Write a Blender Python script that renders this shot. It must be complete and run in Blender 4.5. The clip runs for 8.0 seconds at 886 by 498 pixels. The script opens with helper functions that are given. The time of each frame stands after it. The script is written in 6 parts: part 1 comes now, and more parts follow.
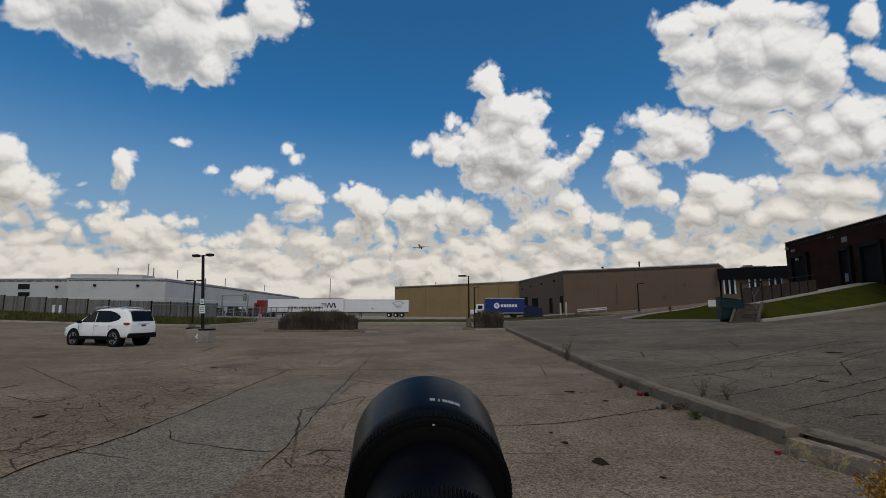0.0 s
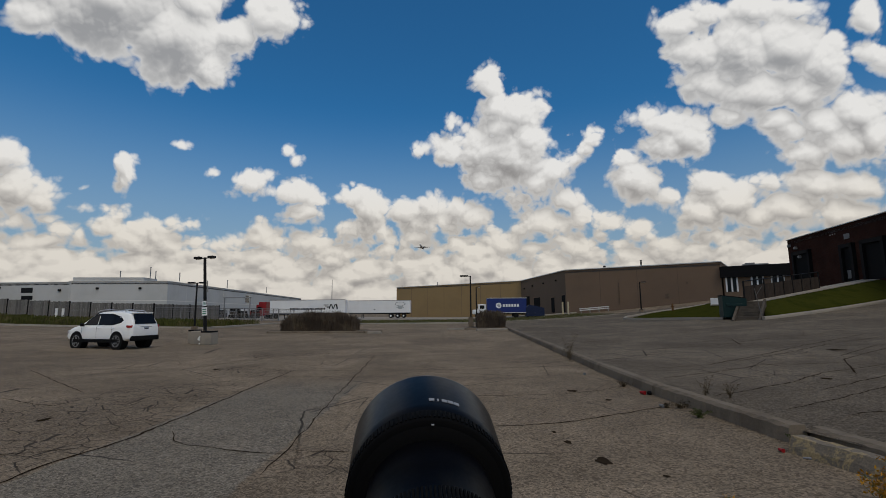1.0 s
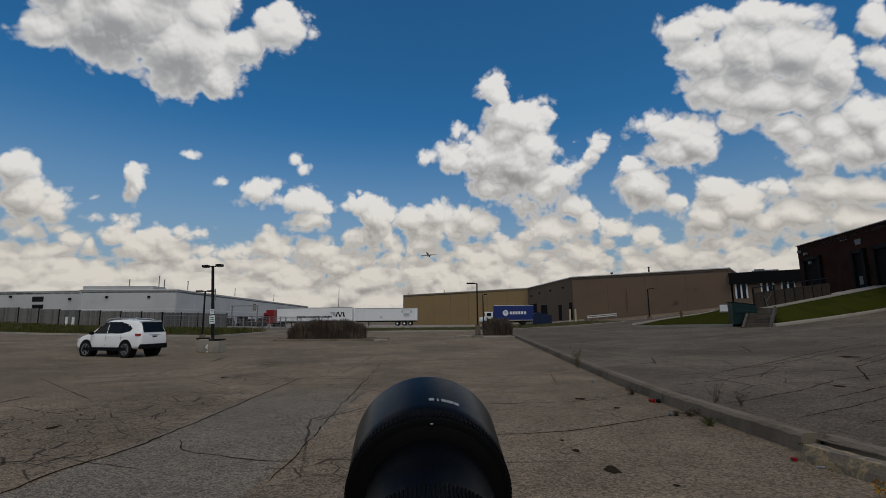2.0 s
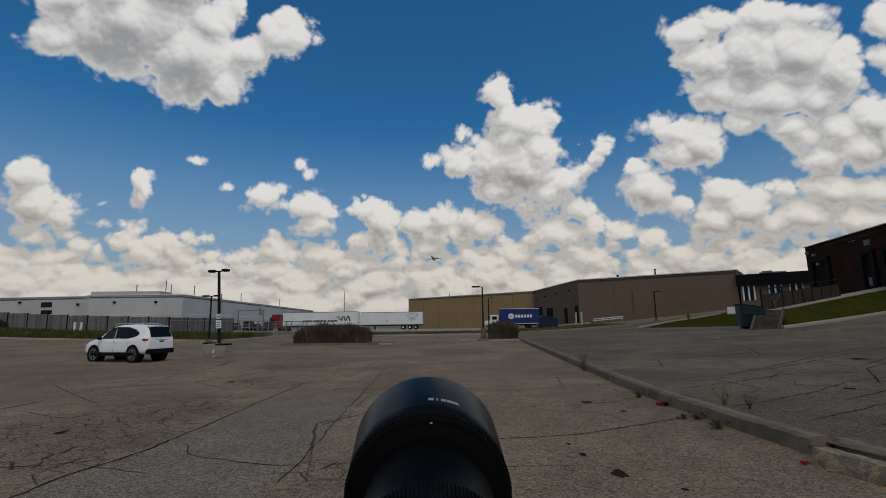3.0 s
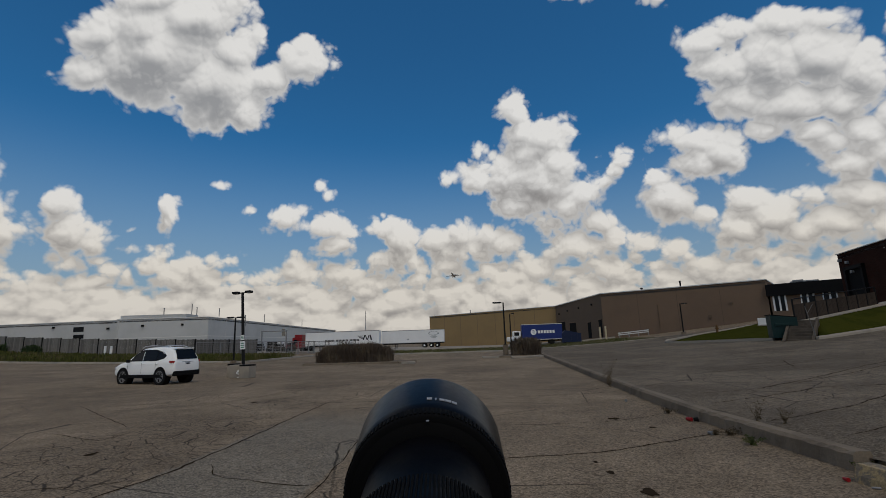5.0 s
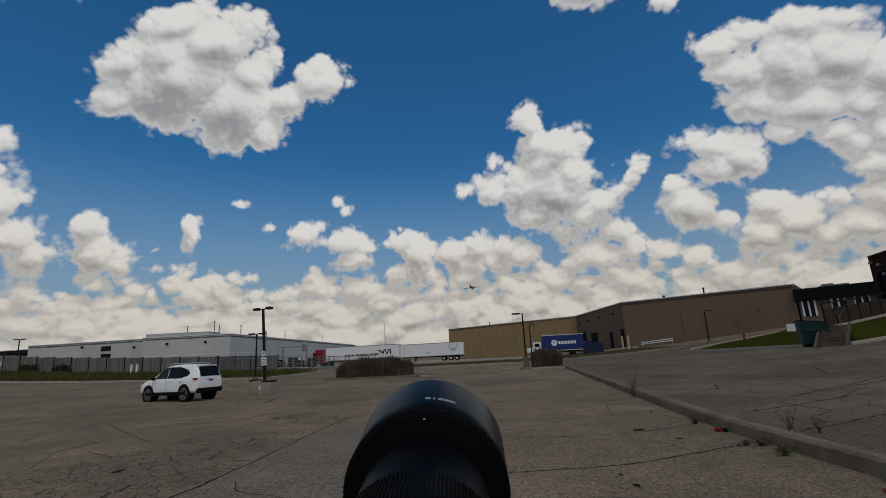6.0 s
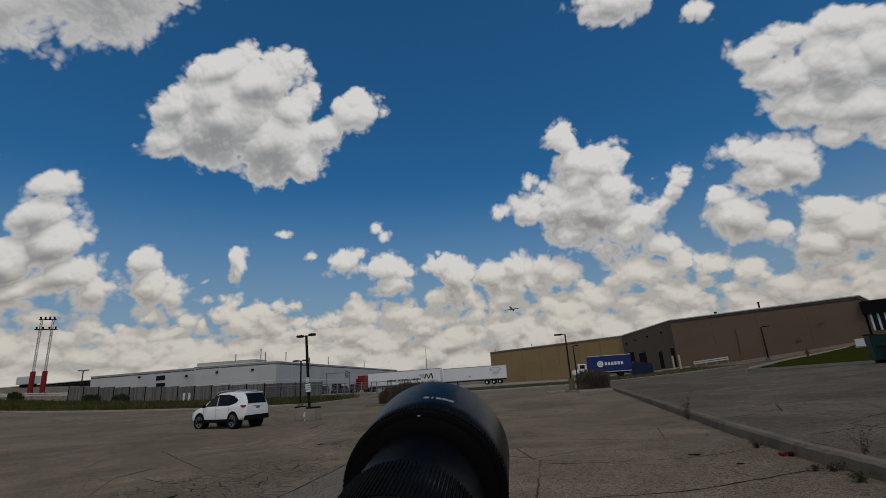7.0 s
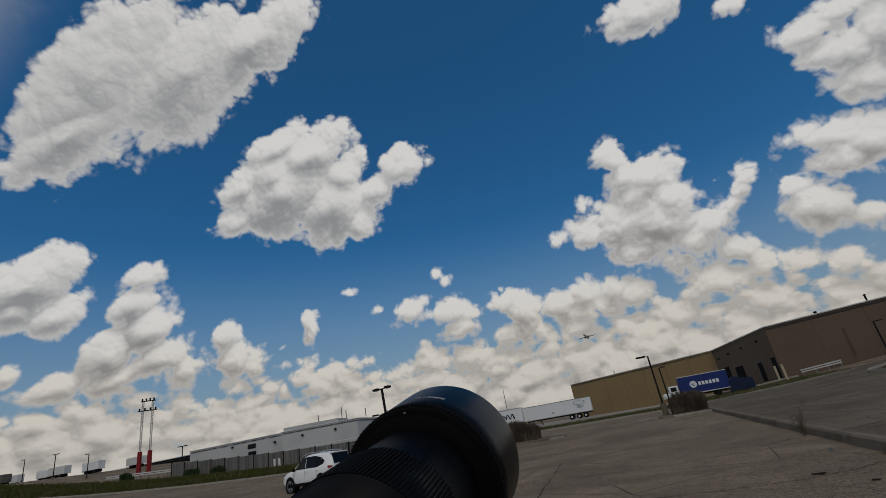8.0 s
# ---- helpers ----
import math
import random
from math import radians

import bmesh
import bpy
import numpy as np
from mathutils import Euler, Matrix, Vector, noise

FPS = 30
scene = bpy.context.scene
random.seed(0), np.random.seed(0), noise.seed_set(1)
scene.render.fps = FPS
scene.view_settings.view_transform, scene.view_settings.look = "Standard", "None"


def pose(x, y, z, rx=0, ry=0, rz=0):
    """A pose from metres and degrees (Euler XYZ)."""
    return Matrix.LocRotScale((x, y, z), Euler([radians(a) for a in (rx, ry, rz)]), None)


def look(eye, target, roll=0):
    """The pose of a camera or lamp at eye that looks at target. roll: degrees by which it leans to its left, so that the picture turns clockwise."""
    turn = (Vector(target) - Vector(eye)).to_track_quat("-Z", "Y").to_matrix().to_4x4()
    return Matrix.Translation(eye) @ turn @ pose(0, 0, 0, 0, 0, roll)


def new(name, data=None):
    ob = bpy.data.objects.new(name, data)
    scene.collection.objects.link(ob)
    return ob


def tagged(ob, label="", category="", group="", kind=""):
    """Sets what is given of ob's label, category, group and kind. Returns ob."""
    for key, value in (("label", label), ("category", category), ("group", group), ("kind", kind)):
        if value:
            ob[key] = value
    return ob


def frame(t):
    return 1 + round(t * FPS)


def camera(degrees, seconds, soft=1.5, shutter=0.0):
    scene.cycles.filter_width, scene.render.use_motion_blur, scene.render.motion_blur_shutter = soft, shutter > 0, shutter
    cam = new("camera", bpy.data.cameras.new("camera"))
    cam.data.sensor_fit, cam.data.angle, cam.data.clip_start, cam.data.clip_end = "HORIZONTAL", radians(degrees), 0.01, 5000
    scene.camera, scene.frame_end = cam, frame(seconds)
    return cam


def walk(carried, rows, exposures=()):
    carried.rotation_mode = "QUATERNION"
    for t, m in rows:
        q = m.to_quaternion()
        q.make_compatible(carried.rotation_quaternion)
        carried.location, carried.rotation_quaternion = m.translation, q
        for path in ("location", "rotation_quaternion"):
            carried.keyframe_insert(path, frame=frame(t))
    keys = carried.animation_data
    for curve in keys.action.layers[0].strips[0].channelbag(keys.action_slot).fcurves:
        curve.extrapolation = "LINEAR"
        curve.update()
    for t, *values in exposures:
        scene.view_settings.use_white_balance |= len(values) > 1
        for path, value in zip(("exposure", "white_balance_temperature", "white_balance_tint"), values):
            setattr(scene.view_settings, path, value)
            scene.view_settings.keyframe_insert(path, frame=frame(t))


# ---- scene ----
cam = camera(86.75, 8.0, soft=0.7)
ROWS = [
    (0, 0, 0, 1.5, 0, 7.6, -0),
    (0.5, 0.0008, 0.0001, 1.5002, 0.08, 7.57, 0.14),
    (1, 0.0025, -0, 1.4997, 0.24, 7.63, 0.46),
    (1.5, 0.0051, -0.001, 1.4966, 0.63, 8.13, 0.54),
    (3, 0.0126, -0.0023, 1.491, 1.72, 9, 0.87),
    (3.5, 0.0147, -0.0027, 1.4893, 2, 9.26, 1.08),
    (4, 0.0194, -0.003, 1.4873, 2.68, 9.58, 1.28),
    (4.5, 0.0243, -0.0041, 1.4819, 3.39, 10.42, 1.55),
    (6, 0.0472, -0.0051, 1.4668, 6.69, 12.74, 2.89),
    (6.5, 0.0581, -0.0053, 1.4574, 8.34, 14.17, 3.39),
    (7, 0.0796, -0.0028, 1.4467, 11.7, 15.81, 3.79),
    (7.5, 0.1067, 0.0024, 1.4306, 15.77, 18.2, 6.08),
    (8, 0.1404, 0.0125, 1.4065, 21.28, 21.78, 9.29),
]
walk(cam, [(t, pose(x, y, z, 90 + pitch, roll, yaw)) for t, x, y, z, yaw, pitch, roll in ROWS],
     [(0.0, 0.0), (1.0, -0.09), (1.5, -0.14), (3.0, -0.19), (4.5, -0.2), (6.5, -0.33), (8.0, -0.42)])

# ---- world: blue sky with fair-weather cumulus ----
SUN_AZ, SUN_EL = radians(155), radians(56)      # clockwise from +y
world = bpy.data.worlds.new("world")
scene.world = world
world.use_nodes = True
wt = world.node_tree
wt.nodes.clear()


class Graph:
    """A short way to write node chains."""

    def __init__(self, tree):
        self.tree = tree

    def node(self, kind, **props):
        n = self.tree.nodes.new(kind)
        for k, v in props.items():
            setattr(n, k, v)
        return n

    def put(self, socket, v):
        if isinstance(v, bpy.types.NodeSocket):
            self.tree.links.new(v, socket)
        elif v is not None:
            socket.default_value = v[:3] if isinstance(v, tuple) and socket.type == "VECTOR" else v

    def math(self, op, a, b=None, c=None, clamp=False):
        n = self.node("ShaderNodeMath", operation=op, use_clamp=clamp)
        for s, v in zip(n.inputs, (a, b, c)):
            self.put(s, v)
        return n.outputs[0]

    def vec(self, op, a, b=None):
        n = self.node("ShaderNodeVectorMath", operation=op)
        self.put(n.inputs[0], a)
        if b is not None:
            self.put(n.inputs[1], b)
        return n.outputs["Value"] if op in ("LENGTH", "DOT_PRODUCT", "DISTANCE") else n.outputs["Vector"]

    def noise(self, vector, scale, detail=6.0, rough=0.55, distortion=0.0):
        n = self.node("ShaderNodeTexNoise")
        self.put(n.inputs["Vector"], vector)
        n.inputs["Scale"].default_value, n.inputs["Detail"].default_value = scale, detail
        n.inputs["Roughness"].default_value, n.inputs["Distortion"].default_value = rough, distortion
        return n

    def ramp(self, v, lo, hi, a=0.0, b=1.0, smooth=True):
        n = self.node("ShaderNodeMapRange", interpolation_type="SMOOTHSTEP" if smooth else "LINEAR")
        self.put(n.inputs[0], v)
        for i, x in enumerate((lo, hi, a, b)):
            self.put(n.inputs[i + 1], x)
        return n.outputs[0]

    def mix(self, f, a, b, op="MIX"):
        n = self.node("ShaderNodeMix", data_type="RGBA", blend_type=op)
        self.put(n.inputs[0], f)
        self.put(n.inputs[6], a)
        self.put(n.inputs[7], b)
        return n.outputs[2]


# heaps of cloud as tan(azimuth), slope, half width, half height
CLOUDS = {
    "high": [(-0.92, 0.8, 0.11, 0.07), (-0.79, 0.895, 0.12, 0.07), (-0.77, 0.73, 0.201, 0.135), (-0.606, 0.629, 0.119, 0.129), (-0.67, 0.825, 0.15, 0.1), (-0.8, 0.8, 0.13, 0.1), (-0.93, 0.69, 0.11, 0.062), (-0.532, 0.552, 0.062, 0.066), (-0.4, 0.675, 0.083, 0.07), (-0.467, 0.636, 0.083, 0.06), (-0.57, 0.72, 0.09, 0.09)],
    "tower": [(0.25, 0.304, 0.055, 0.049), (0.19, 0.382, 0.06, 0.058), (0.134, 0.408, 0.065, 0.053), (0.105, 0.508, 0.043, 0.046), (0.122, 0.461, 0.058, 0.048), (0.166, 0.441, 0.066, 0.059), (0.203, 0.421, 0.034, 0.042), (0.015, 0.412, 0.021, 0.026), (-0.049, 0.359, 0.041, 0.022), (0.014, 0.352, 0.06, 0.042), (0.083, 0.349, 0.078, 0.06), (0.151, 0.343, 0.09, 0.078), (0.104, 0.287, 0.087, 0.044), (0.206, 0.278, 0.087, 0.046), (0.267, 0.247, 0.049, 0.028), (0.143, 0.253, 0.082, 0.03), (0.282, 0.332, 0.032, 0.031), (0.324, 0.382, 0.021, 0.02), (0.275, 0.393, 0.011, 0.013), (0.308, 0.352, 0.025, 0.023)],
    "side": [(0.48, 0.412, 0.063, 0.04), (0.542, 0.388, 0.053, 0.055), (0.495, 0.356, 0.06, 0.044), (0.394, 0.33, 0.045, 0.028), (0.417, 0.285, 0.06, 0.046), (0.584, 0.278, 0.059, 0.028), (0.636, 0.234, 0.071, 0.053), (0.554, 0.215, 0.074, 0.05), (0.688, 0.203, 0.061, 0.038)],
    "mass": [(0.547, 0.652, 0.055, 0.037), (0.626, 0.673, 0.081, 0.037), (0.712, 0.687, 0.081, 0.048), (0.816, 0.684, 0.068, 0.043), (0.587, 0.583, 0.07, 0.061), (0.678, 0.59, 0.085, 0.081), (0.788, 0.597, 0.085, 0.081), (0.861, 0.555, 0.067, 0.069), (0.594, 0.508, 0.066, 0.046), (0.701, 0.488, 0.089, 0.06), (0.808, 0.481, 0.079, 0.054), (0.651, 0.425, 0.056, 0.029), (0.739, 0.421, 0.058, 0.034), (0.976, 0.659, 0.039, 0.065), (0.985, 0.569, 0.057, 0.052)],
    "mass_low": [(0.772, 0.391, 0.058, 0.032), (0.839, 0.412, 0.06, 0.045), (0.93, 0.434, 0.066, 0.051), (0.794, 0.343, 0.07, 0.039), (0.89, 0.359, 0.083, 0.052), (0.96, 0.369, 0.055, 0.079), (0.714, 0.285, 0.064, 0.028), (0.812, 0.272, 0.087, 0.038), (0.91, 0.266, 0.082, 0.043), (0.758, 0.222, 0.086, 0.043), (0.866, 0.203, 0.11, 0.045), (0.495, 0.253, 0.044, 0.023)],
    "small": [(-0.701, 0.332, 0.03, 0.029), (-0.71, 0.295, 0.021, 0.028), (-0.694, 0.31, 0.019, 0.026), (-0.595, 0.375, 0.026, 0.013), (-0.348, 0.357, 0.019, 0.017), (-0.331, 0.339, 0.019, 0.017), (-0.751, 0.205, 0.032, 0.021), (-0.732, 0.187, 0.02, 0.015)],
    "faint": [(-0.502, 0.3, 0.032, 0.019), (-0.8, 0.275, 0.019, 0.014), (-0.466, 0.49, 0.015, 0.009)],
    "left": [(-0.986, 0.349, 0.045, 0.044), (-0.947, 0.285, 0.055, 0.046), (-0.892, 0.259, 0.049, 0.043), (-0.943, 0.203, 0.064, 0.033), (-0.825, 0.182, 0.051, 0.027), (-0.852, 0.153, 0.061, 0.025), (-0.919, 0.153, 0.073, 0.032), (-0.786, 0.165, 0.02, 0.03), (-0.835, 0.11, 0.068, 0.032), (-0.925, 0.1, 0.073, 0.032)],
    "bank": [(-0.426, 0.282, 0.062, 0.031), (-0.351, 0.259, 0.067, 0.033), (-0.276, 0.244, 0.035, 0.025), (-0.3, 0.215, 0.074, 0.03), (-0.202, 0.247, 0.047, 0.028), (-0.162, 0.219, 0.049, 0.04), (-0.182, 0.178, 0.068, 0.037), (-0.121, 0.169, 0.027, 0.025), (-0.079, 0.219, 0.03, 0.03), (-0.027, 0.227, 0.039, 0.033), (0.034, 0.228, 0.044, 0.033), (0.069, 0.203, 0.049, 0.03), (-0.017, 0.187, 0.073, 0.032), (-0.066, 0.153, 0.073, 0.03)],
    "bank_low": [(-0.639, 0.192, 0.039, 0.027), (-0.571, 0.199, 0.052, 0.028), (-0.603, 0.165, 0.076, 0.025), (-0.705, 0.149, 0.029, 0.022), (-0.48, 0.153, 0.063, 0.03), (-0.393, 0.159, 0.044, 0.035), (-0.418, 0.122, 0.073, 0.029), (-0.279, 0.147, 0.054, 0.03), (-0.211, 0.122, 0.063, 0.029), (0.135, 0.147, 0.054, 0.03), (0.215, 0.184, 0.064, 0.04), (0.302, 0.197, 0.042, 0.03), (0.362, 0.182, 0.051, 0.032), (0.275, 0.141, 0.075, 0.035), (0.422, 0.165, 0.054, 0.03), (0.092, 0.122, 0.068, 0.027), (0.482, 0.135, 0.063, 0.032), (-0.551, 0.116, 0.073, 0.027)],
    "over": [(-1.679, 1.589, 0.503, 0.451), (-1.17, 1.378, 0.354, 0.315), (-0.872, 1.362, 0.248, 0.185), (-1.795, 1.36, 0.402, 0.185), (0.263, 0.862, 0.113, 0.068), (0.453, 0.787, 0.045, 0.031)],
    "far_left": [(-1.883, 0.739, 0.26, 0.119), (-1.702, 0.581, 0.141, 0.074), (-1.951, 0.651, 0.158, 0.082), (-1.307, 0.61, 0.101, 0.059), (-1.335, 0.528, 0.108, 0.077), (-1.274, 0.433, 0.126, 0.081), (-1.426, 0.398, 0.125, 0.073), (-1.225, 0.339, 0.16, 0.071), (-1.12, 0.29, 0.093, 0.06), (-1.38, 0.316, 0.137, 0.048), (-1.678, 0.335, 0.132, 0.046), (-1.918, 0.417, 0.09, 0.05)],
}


def cloud_group():
    """Depth of cloud at a place of the sky, and the heaps' own depth."""
    tree = bpy.data.node_groups.new("cumulus", "ShaderNodeTree")
    tree.interface.new_socket("Place", in_out="INPUT", socket_type="NodeSocketVector")
    for name in ("Depth", "Heap"):
        tree.interface.new_socket(name, in_out="OUTPUT", socket_type="NodeSocketFloat")
    g = Graph(tree)
    place = g.node("NodeGroupInput").outputs[0]
    out = g.node("NodeGroupOutput")
    sp = g.node("ShaderNodeSeparateXYZ")
    g.put(sp.inputs[0], place)
    cb = g.node("ShaderNodeCombineXYZ")
    g.put(cb.inputs[0], sp.outputs[0])
    cb.inputs[1].default_value = 1.0
    g.put(cb.inputs[2], sp.outputs[1])
    round_ = g.vec("NORMALIZE", cb.outputs[0])
    warp = g.vec("SUBTRACT", g.noise(round_, 9.0, 3.0, 0.55).outputs["Color"], (0.5, 0.5, 0.5))
    flat = g.vec("MULTIPLY", g.vec("ADD", place, g.vec("MULTIPLY", warp, (0.05, 0.045, 0.0))), (1, 1, 0))
    best = None
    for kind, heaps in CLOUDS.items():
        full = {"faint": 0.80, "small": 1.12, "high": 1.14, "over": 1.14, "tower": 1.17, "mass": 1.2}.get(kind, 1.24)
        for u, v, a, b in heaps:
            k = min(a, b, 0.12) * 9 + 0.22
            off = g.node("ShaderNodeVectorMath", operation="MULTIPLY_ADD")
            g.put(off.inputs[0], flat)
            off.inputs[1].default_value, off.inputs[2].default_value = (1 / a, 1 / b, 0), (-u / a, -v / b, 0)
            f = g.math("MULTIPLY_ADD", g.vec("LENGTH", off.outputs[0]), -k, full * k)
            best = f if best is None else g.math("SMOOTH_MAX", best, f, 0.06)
    # low bank of far clouds that closes towards the horizon
    stretched = g.vec("MULTIPLY", round_, (1.0, 1.0, 1.9))
    up = g.node("ShaderNodeSeparateXYZ")
    g.put(up.inputs[0], round_)
    rolls = g.node("ShaderNodeTexVoronoi", feature="SMOOTH_F1")
    g.put(rolls.inputs["Vector"], g.vec("ADD", stretched, g.vec("MULTIPLY", warp, (0.05, 0.05, 0.05))))
    rolls.inputs["Scale"].default_value, rolls.inputs["Smoothness"].default_value = 19.0, 0.1
    low = g.math("ADD", g.ramp(up.outputs[2], 0.03, 0.27, 1.15, -0.75, False), g.math("MULTIPLY", g.math("SUBTRACT", g.noise(stretched, 9.0, 4.0, 0.55).outputs[0], 0.5), 1.3))
    low = g.math("ADD", low, g.math("MULTIPLY", g.math("SUBTRACT", 0.45, rolls.outputs["Distance"]), 0.7))
    best = heap = g.math("SMOOTH_MAX", best, low, 0.06)
    # billows like heads of cauliflower, and wisps at the rim
    warp2 = g.vec("ADD", round_, g.vec("MULTIPLY", warp, (0.05, 0.05, 0.05)))
    bill = None
    for sc, k in ((15.0, 0.30), (33.0, 0.22), (75.0, 0.12), (150.0, 0.05)):
        cell = g.node("ShaderNodeTexVoronoi", feature="SMOOTH_F1")
        g.put(cell.inputs["Vector"], warp2)
        cell.inputs["Scale"].default_value, cell.inputs["Smoothness"].default_value = sc, 0.12
        dome = g.math("SUBTRACT", 0.42, g.math("MULTIPLY", g.math("POWER", cell.outputs["Distance"], 2.0), 1.6))
        t = g.math("MULTIPLY", dome, k)
        bill = t if bill is None else g.math("ADD", bill, t)
    wisp = g.math("MULTIPLY", g.math("SUBTRACT", g.noise(round_, 12.0, 6.0, 0.52).outputs[0], 0.5), 0.75)
    for s, v in zip(out.inputs, (g.math("ADD", best, g.math("ADD", bill, wisp)), heap)):
        g.put(s, v)
    return tree


g = Graph(wt)
way = g.node("ShaderNodeTexCoord").outputs["Generated"]
sep = g.node("ShaderNodeSeparateXYZ")
g.put(sep.inputs[0], way)
ahead = g.math("MAXIMUM", sep.outputs[1], 0.12)
join = g.node("ShaderNodeCombineXYZ")
g.put(join.inputs[0], g.math("DIVIDE", sep.outputs[0], ahead))
g.put(join.inputs[1], g.math("DIVIDE", sep.outputs[2], ahead))
g.put(join.inputs[2], 0.37)
cumulus = cloud_group()


def cloud_at(place):
    n = g.node("ShaderNodeGroup", node_tree=cumulus)
    g.put(n.inputs[0], place)
    return n.outputs


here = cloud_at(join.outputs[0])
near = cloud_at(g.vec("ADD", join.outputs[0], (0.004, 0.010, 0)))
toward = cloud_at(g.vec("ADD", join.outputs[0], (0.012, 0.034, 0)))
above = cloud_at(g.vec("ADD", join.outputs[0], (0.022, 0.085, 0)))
depth = here[0]
relief = g.ramp(g.math("SUBTRACT", depth, near[0]), -0.16, 0.17)
form = g.ramp(g.math("SUBTRACT", depth, toward[0]), -0.40, 0.42)
low_down = g.ramp(sep.outputs[2], 0.30, 0.12)
heaped = g.ramp(g.math("SUBTRACT", g.math("SUBTRACT", here[1], toward[1]), g.math("MULTIPLY", low_down, 0.14)), -0.45, 0.30)
shaded = g.math("MULTIPLY", g.ramp(above[1], -0.1, 1.5), g.math("SUBTRACT", 1.0, g.math("MULTIPLY", low_down, 0.8)))
lit = g.math("ADD", g.math("MULTIPLY", relief, 0.20), g.math("MULTIPLY", form, 0.26))
lit = g.math("ADD", lit, g.math("MULTIPLY_ADD", heaped, 0.50, 0.10))
lit = g.math("SUBTRACT", lit, g.math("MULTIPLY", shaded, 0.26), clamp=True)
cover = g.ramp(depth, 0.0, 0.30)
thin = g.ramp(depth, 0.75, 0.05)
lit = g.math("MAXIMUM", lit, g.math("MULTIPLY", thin, 0.66))
slope = g.math("DIVIDE", sep.outputs[2], ahead)
dim = g.mix(g.ramp(slope, 0.2, 0.6), (0.265, 0.252, 0.245, 1), (0.33, 0.337, 0.35, 1))
full_light = g.mix(low_down, (0.82, 0.81, 0.79, 1), (0.78, 0.735, 0.66, 1))
shade = g.mix(lit, dim, full_light)
haze = g.mix(g.ramp(sep.outputs[2], 0.20, 0.0, 0.0, 0.24), shade, (0.47, 0.435, 0.405, 1))
# the same broken cloud goes on overhead and behind
other = g.ramp(g.noise(way, 3.2, 8.0, 0.58).outputs[0], 0.44, 0.56)
behind = g.ramp(sep.outputs[1], 0.34, 0.10)
cover = g.math("ADD", g.math("MULTIPLY", cover, g.math("SUBTRACT", 1.0, behind)), g.math("MULTIPLY", other, behind))
haze = g.mix(behind, haze, (0.66, 0.63, 0.59, 1))
sky = g.node("ShaderNodeTexSky", sky_type="NISHITA", sun_disc=False)
sky.sun_elevation, sky.sun_rotation = SUN_EL, SUN_AZ
sky.air_density, sky.dust_density, sky.ozone_density = 1.0, 0.6, 3.0
blue = g.vec("MULTIPLY", sky.outputs[0], (0.022, 0.072, 0.098))
lower = g.ramp(sep.outputs[2], -0.02, -0.06)
blue = g.mix(g.ramp(sep.outputs[2], 0.42, 0.0, 0.0, 0.9), blue, (0.30, 0.37, 0.43, 1))
picture = g.mix(cover, blue, haze)
picture = g.mix(lower, picture, (0.12, 0.12, 0.11, 1))
bg = g.node("ShaderNodeBackground")
g.put(bg.inputs[0], picture)
bg.inputs[1].default_value = 1.0
wo = g.node("ShaderNodeOutputWorld")
g.put(wo.inputs[0], bg.outputs[0])

sun = new("sun", bpy.data.lights.new("sun", "SUN"))
sun.data.energy, sun.data.angle, sun.data.color = 1.0, radians(28), (1.0, 0.88, 0.72)
sun_from = Vector((math.sin(SUN_AZ) * math.cos(SUN_EL), math.cos(SUN_AZ) * math.cos(SUN_EL), math.sin(SUN_EL)))
sun.matrix_world = look(sun_from * 100, (0, 0, 0))

# ---- materials ----
MATS = {}


def material(name, base, rough=0.7, metal=0.0, vary=0.15, scale=3.0, fine=40.0, bump=0.0, second=None, spread=(0.45, 0.65), spec=0.22, each=0.0):
    """A plain surface with blotches at one scale, grain at another, and fine relief. each: change of tone from piece to piece."""
    if name in MATS:
        return MATS[name]
    m = bpy.data.materials.new(name)
    m.use_nodes = True
    g = Graph(m.node_tree)
    b = m.node_tree.nodes["Principled BSDF"]
    tc = g.node("ShaderNodeTexCoord").outputs["Object"]
    big = g.noise(tc, scale, 5.0, 0.6).outputs[0]
    small = g.noise(tc, fine, 4.0, 0.6).outputs[0]
    col = (*base, 1)
    if second:
        col = g.mix(g.ramp(big, *spread), col, (*second, 1))
    k = g.math("ADD", g.math("MULTIPLY", g.math("ADD", big, small), vary), 1 - vary)
    if each:
        k = g.math("MULTIPLY", k, g.math("ADD", g.math("MULTIPLY", g.node("ShaderNodeObjectInfo").outputs["Random"], each), 1 - each / 2))
    s = g.node("ShaderNodeVectorMath", operation="SCALE")
    g.put(s.inputs[0], col)
    g.put(s.inputs["Scale"], k)
    g.put(b.inputs["Base Color"], s.outputs[0])
    g.put(b.inputs["Roughness"], g.math("ADD", g.math("MULTIPLY", small, 0.16), rough - 0.08))
    b.inputs["Metallic"].default_value = metal
    b.inputs["Specular IOR Level"].default_value = spec
    if bump:
        bp = g.node("ShaderNodeBump")
        bp.inputs["Strength"].default_value, bp.inputs["Distance"].default_value = 0.6, bump
        g.put(bp.inputs["Height"], g.math("ADD", small, big))
        g.put(b.inputs["Normal"], bp.outputs[0])
    MATS[name] = m
    return m


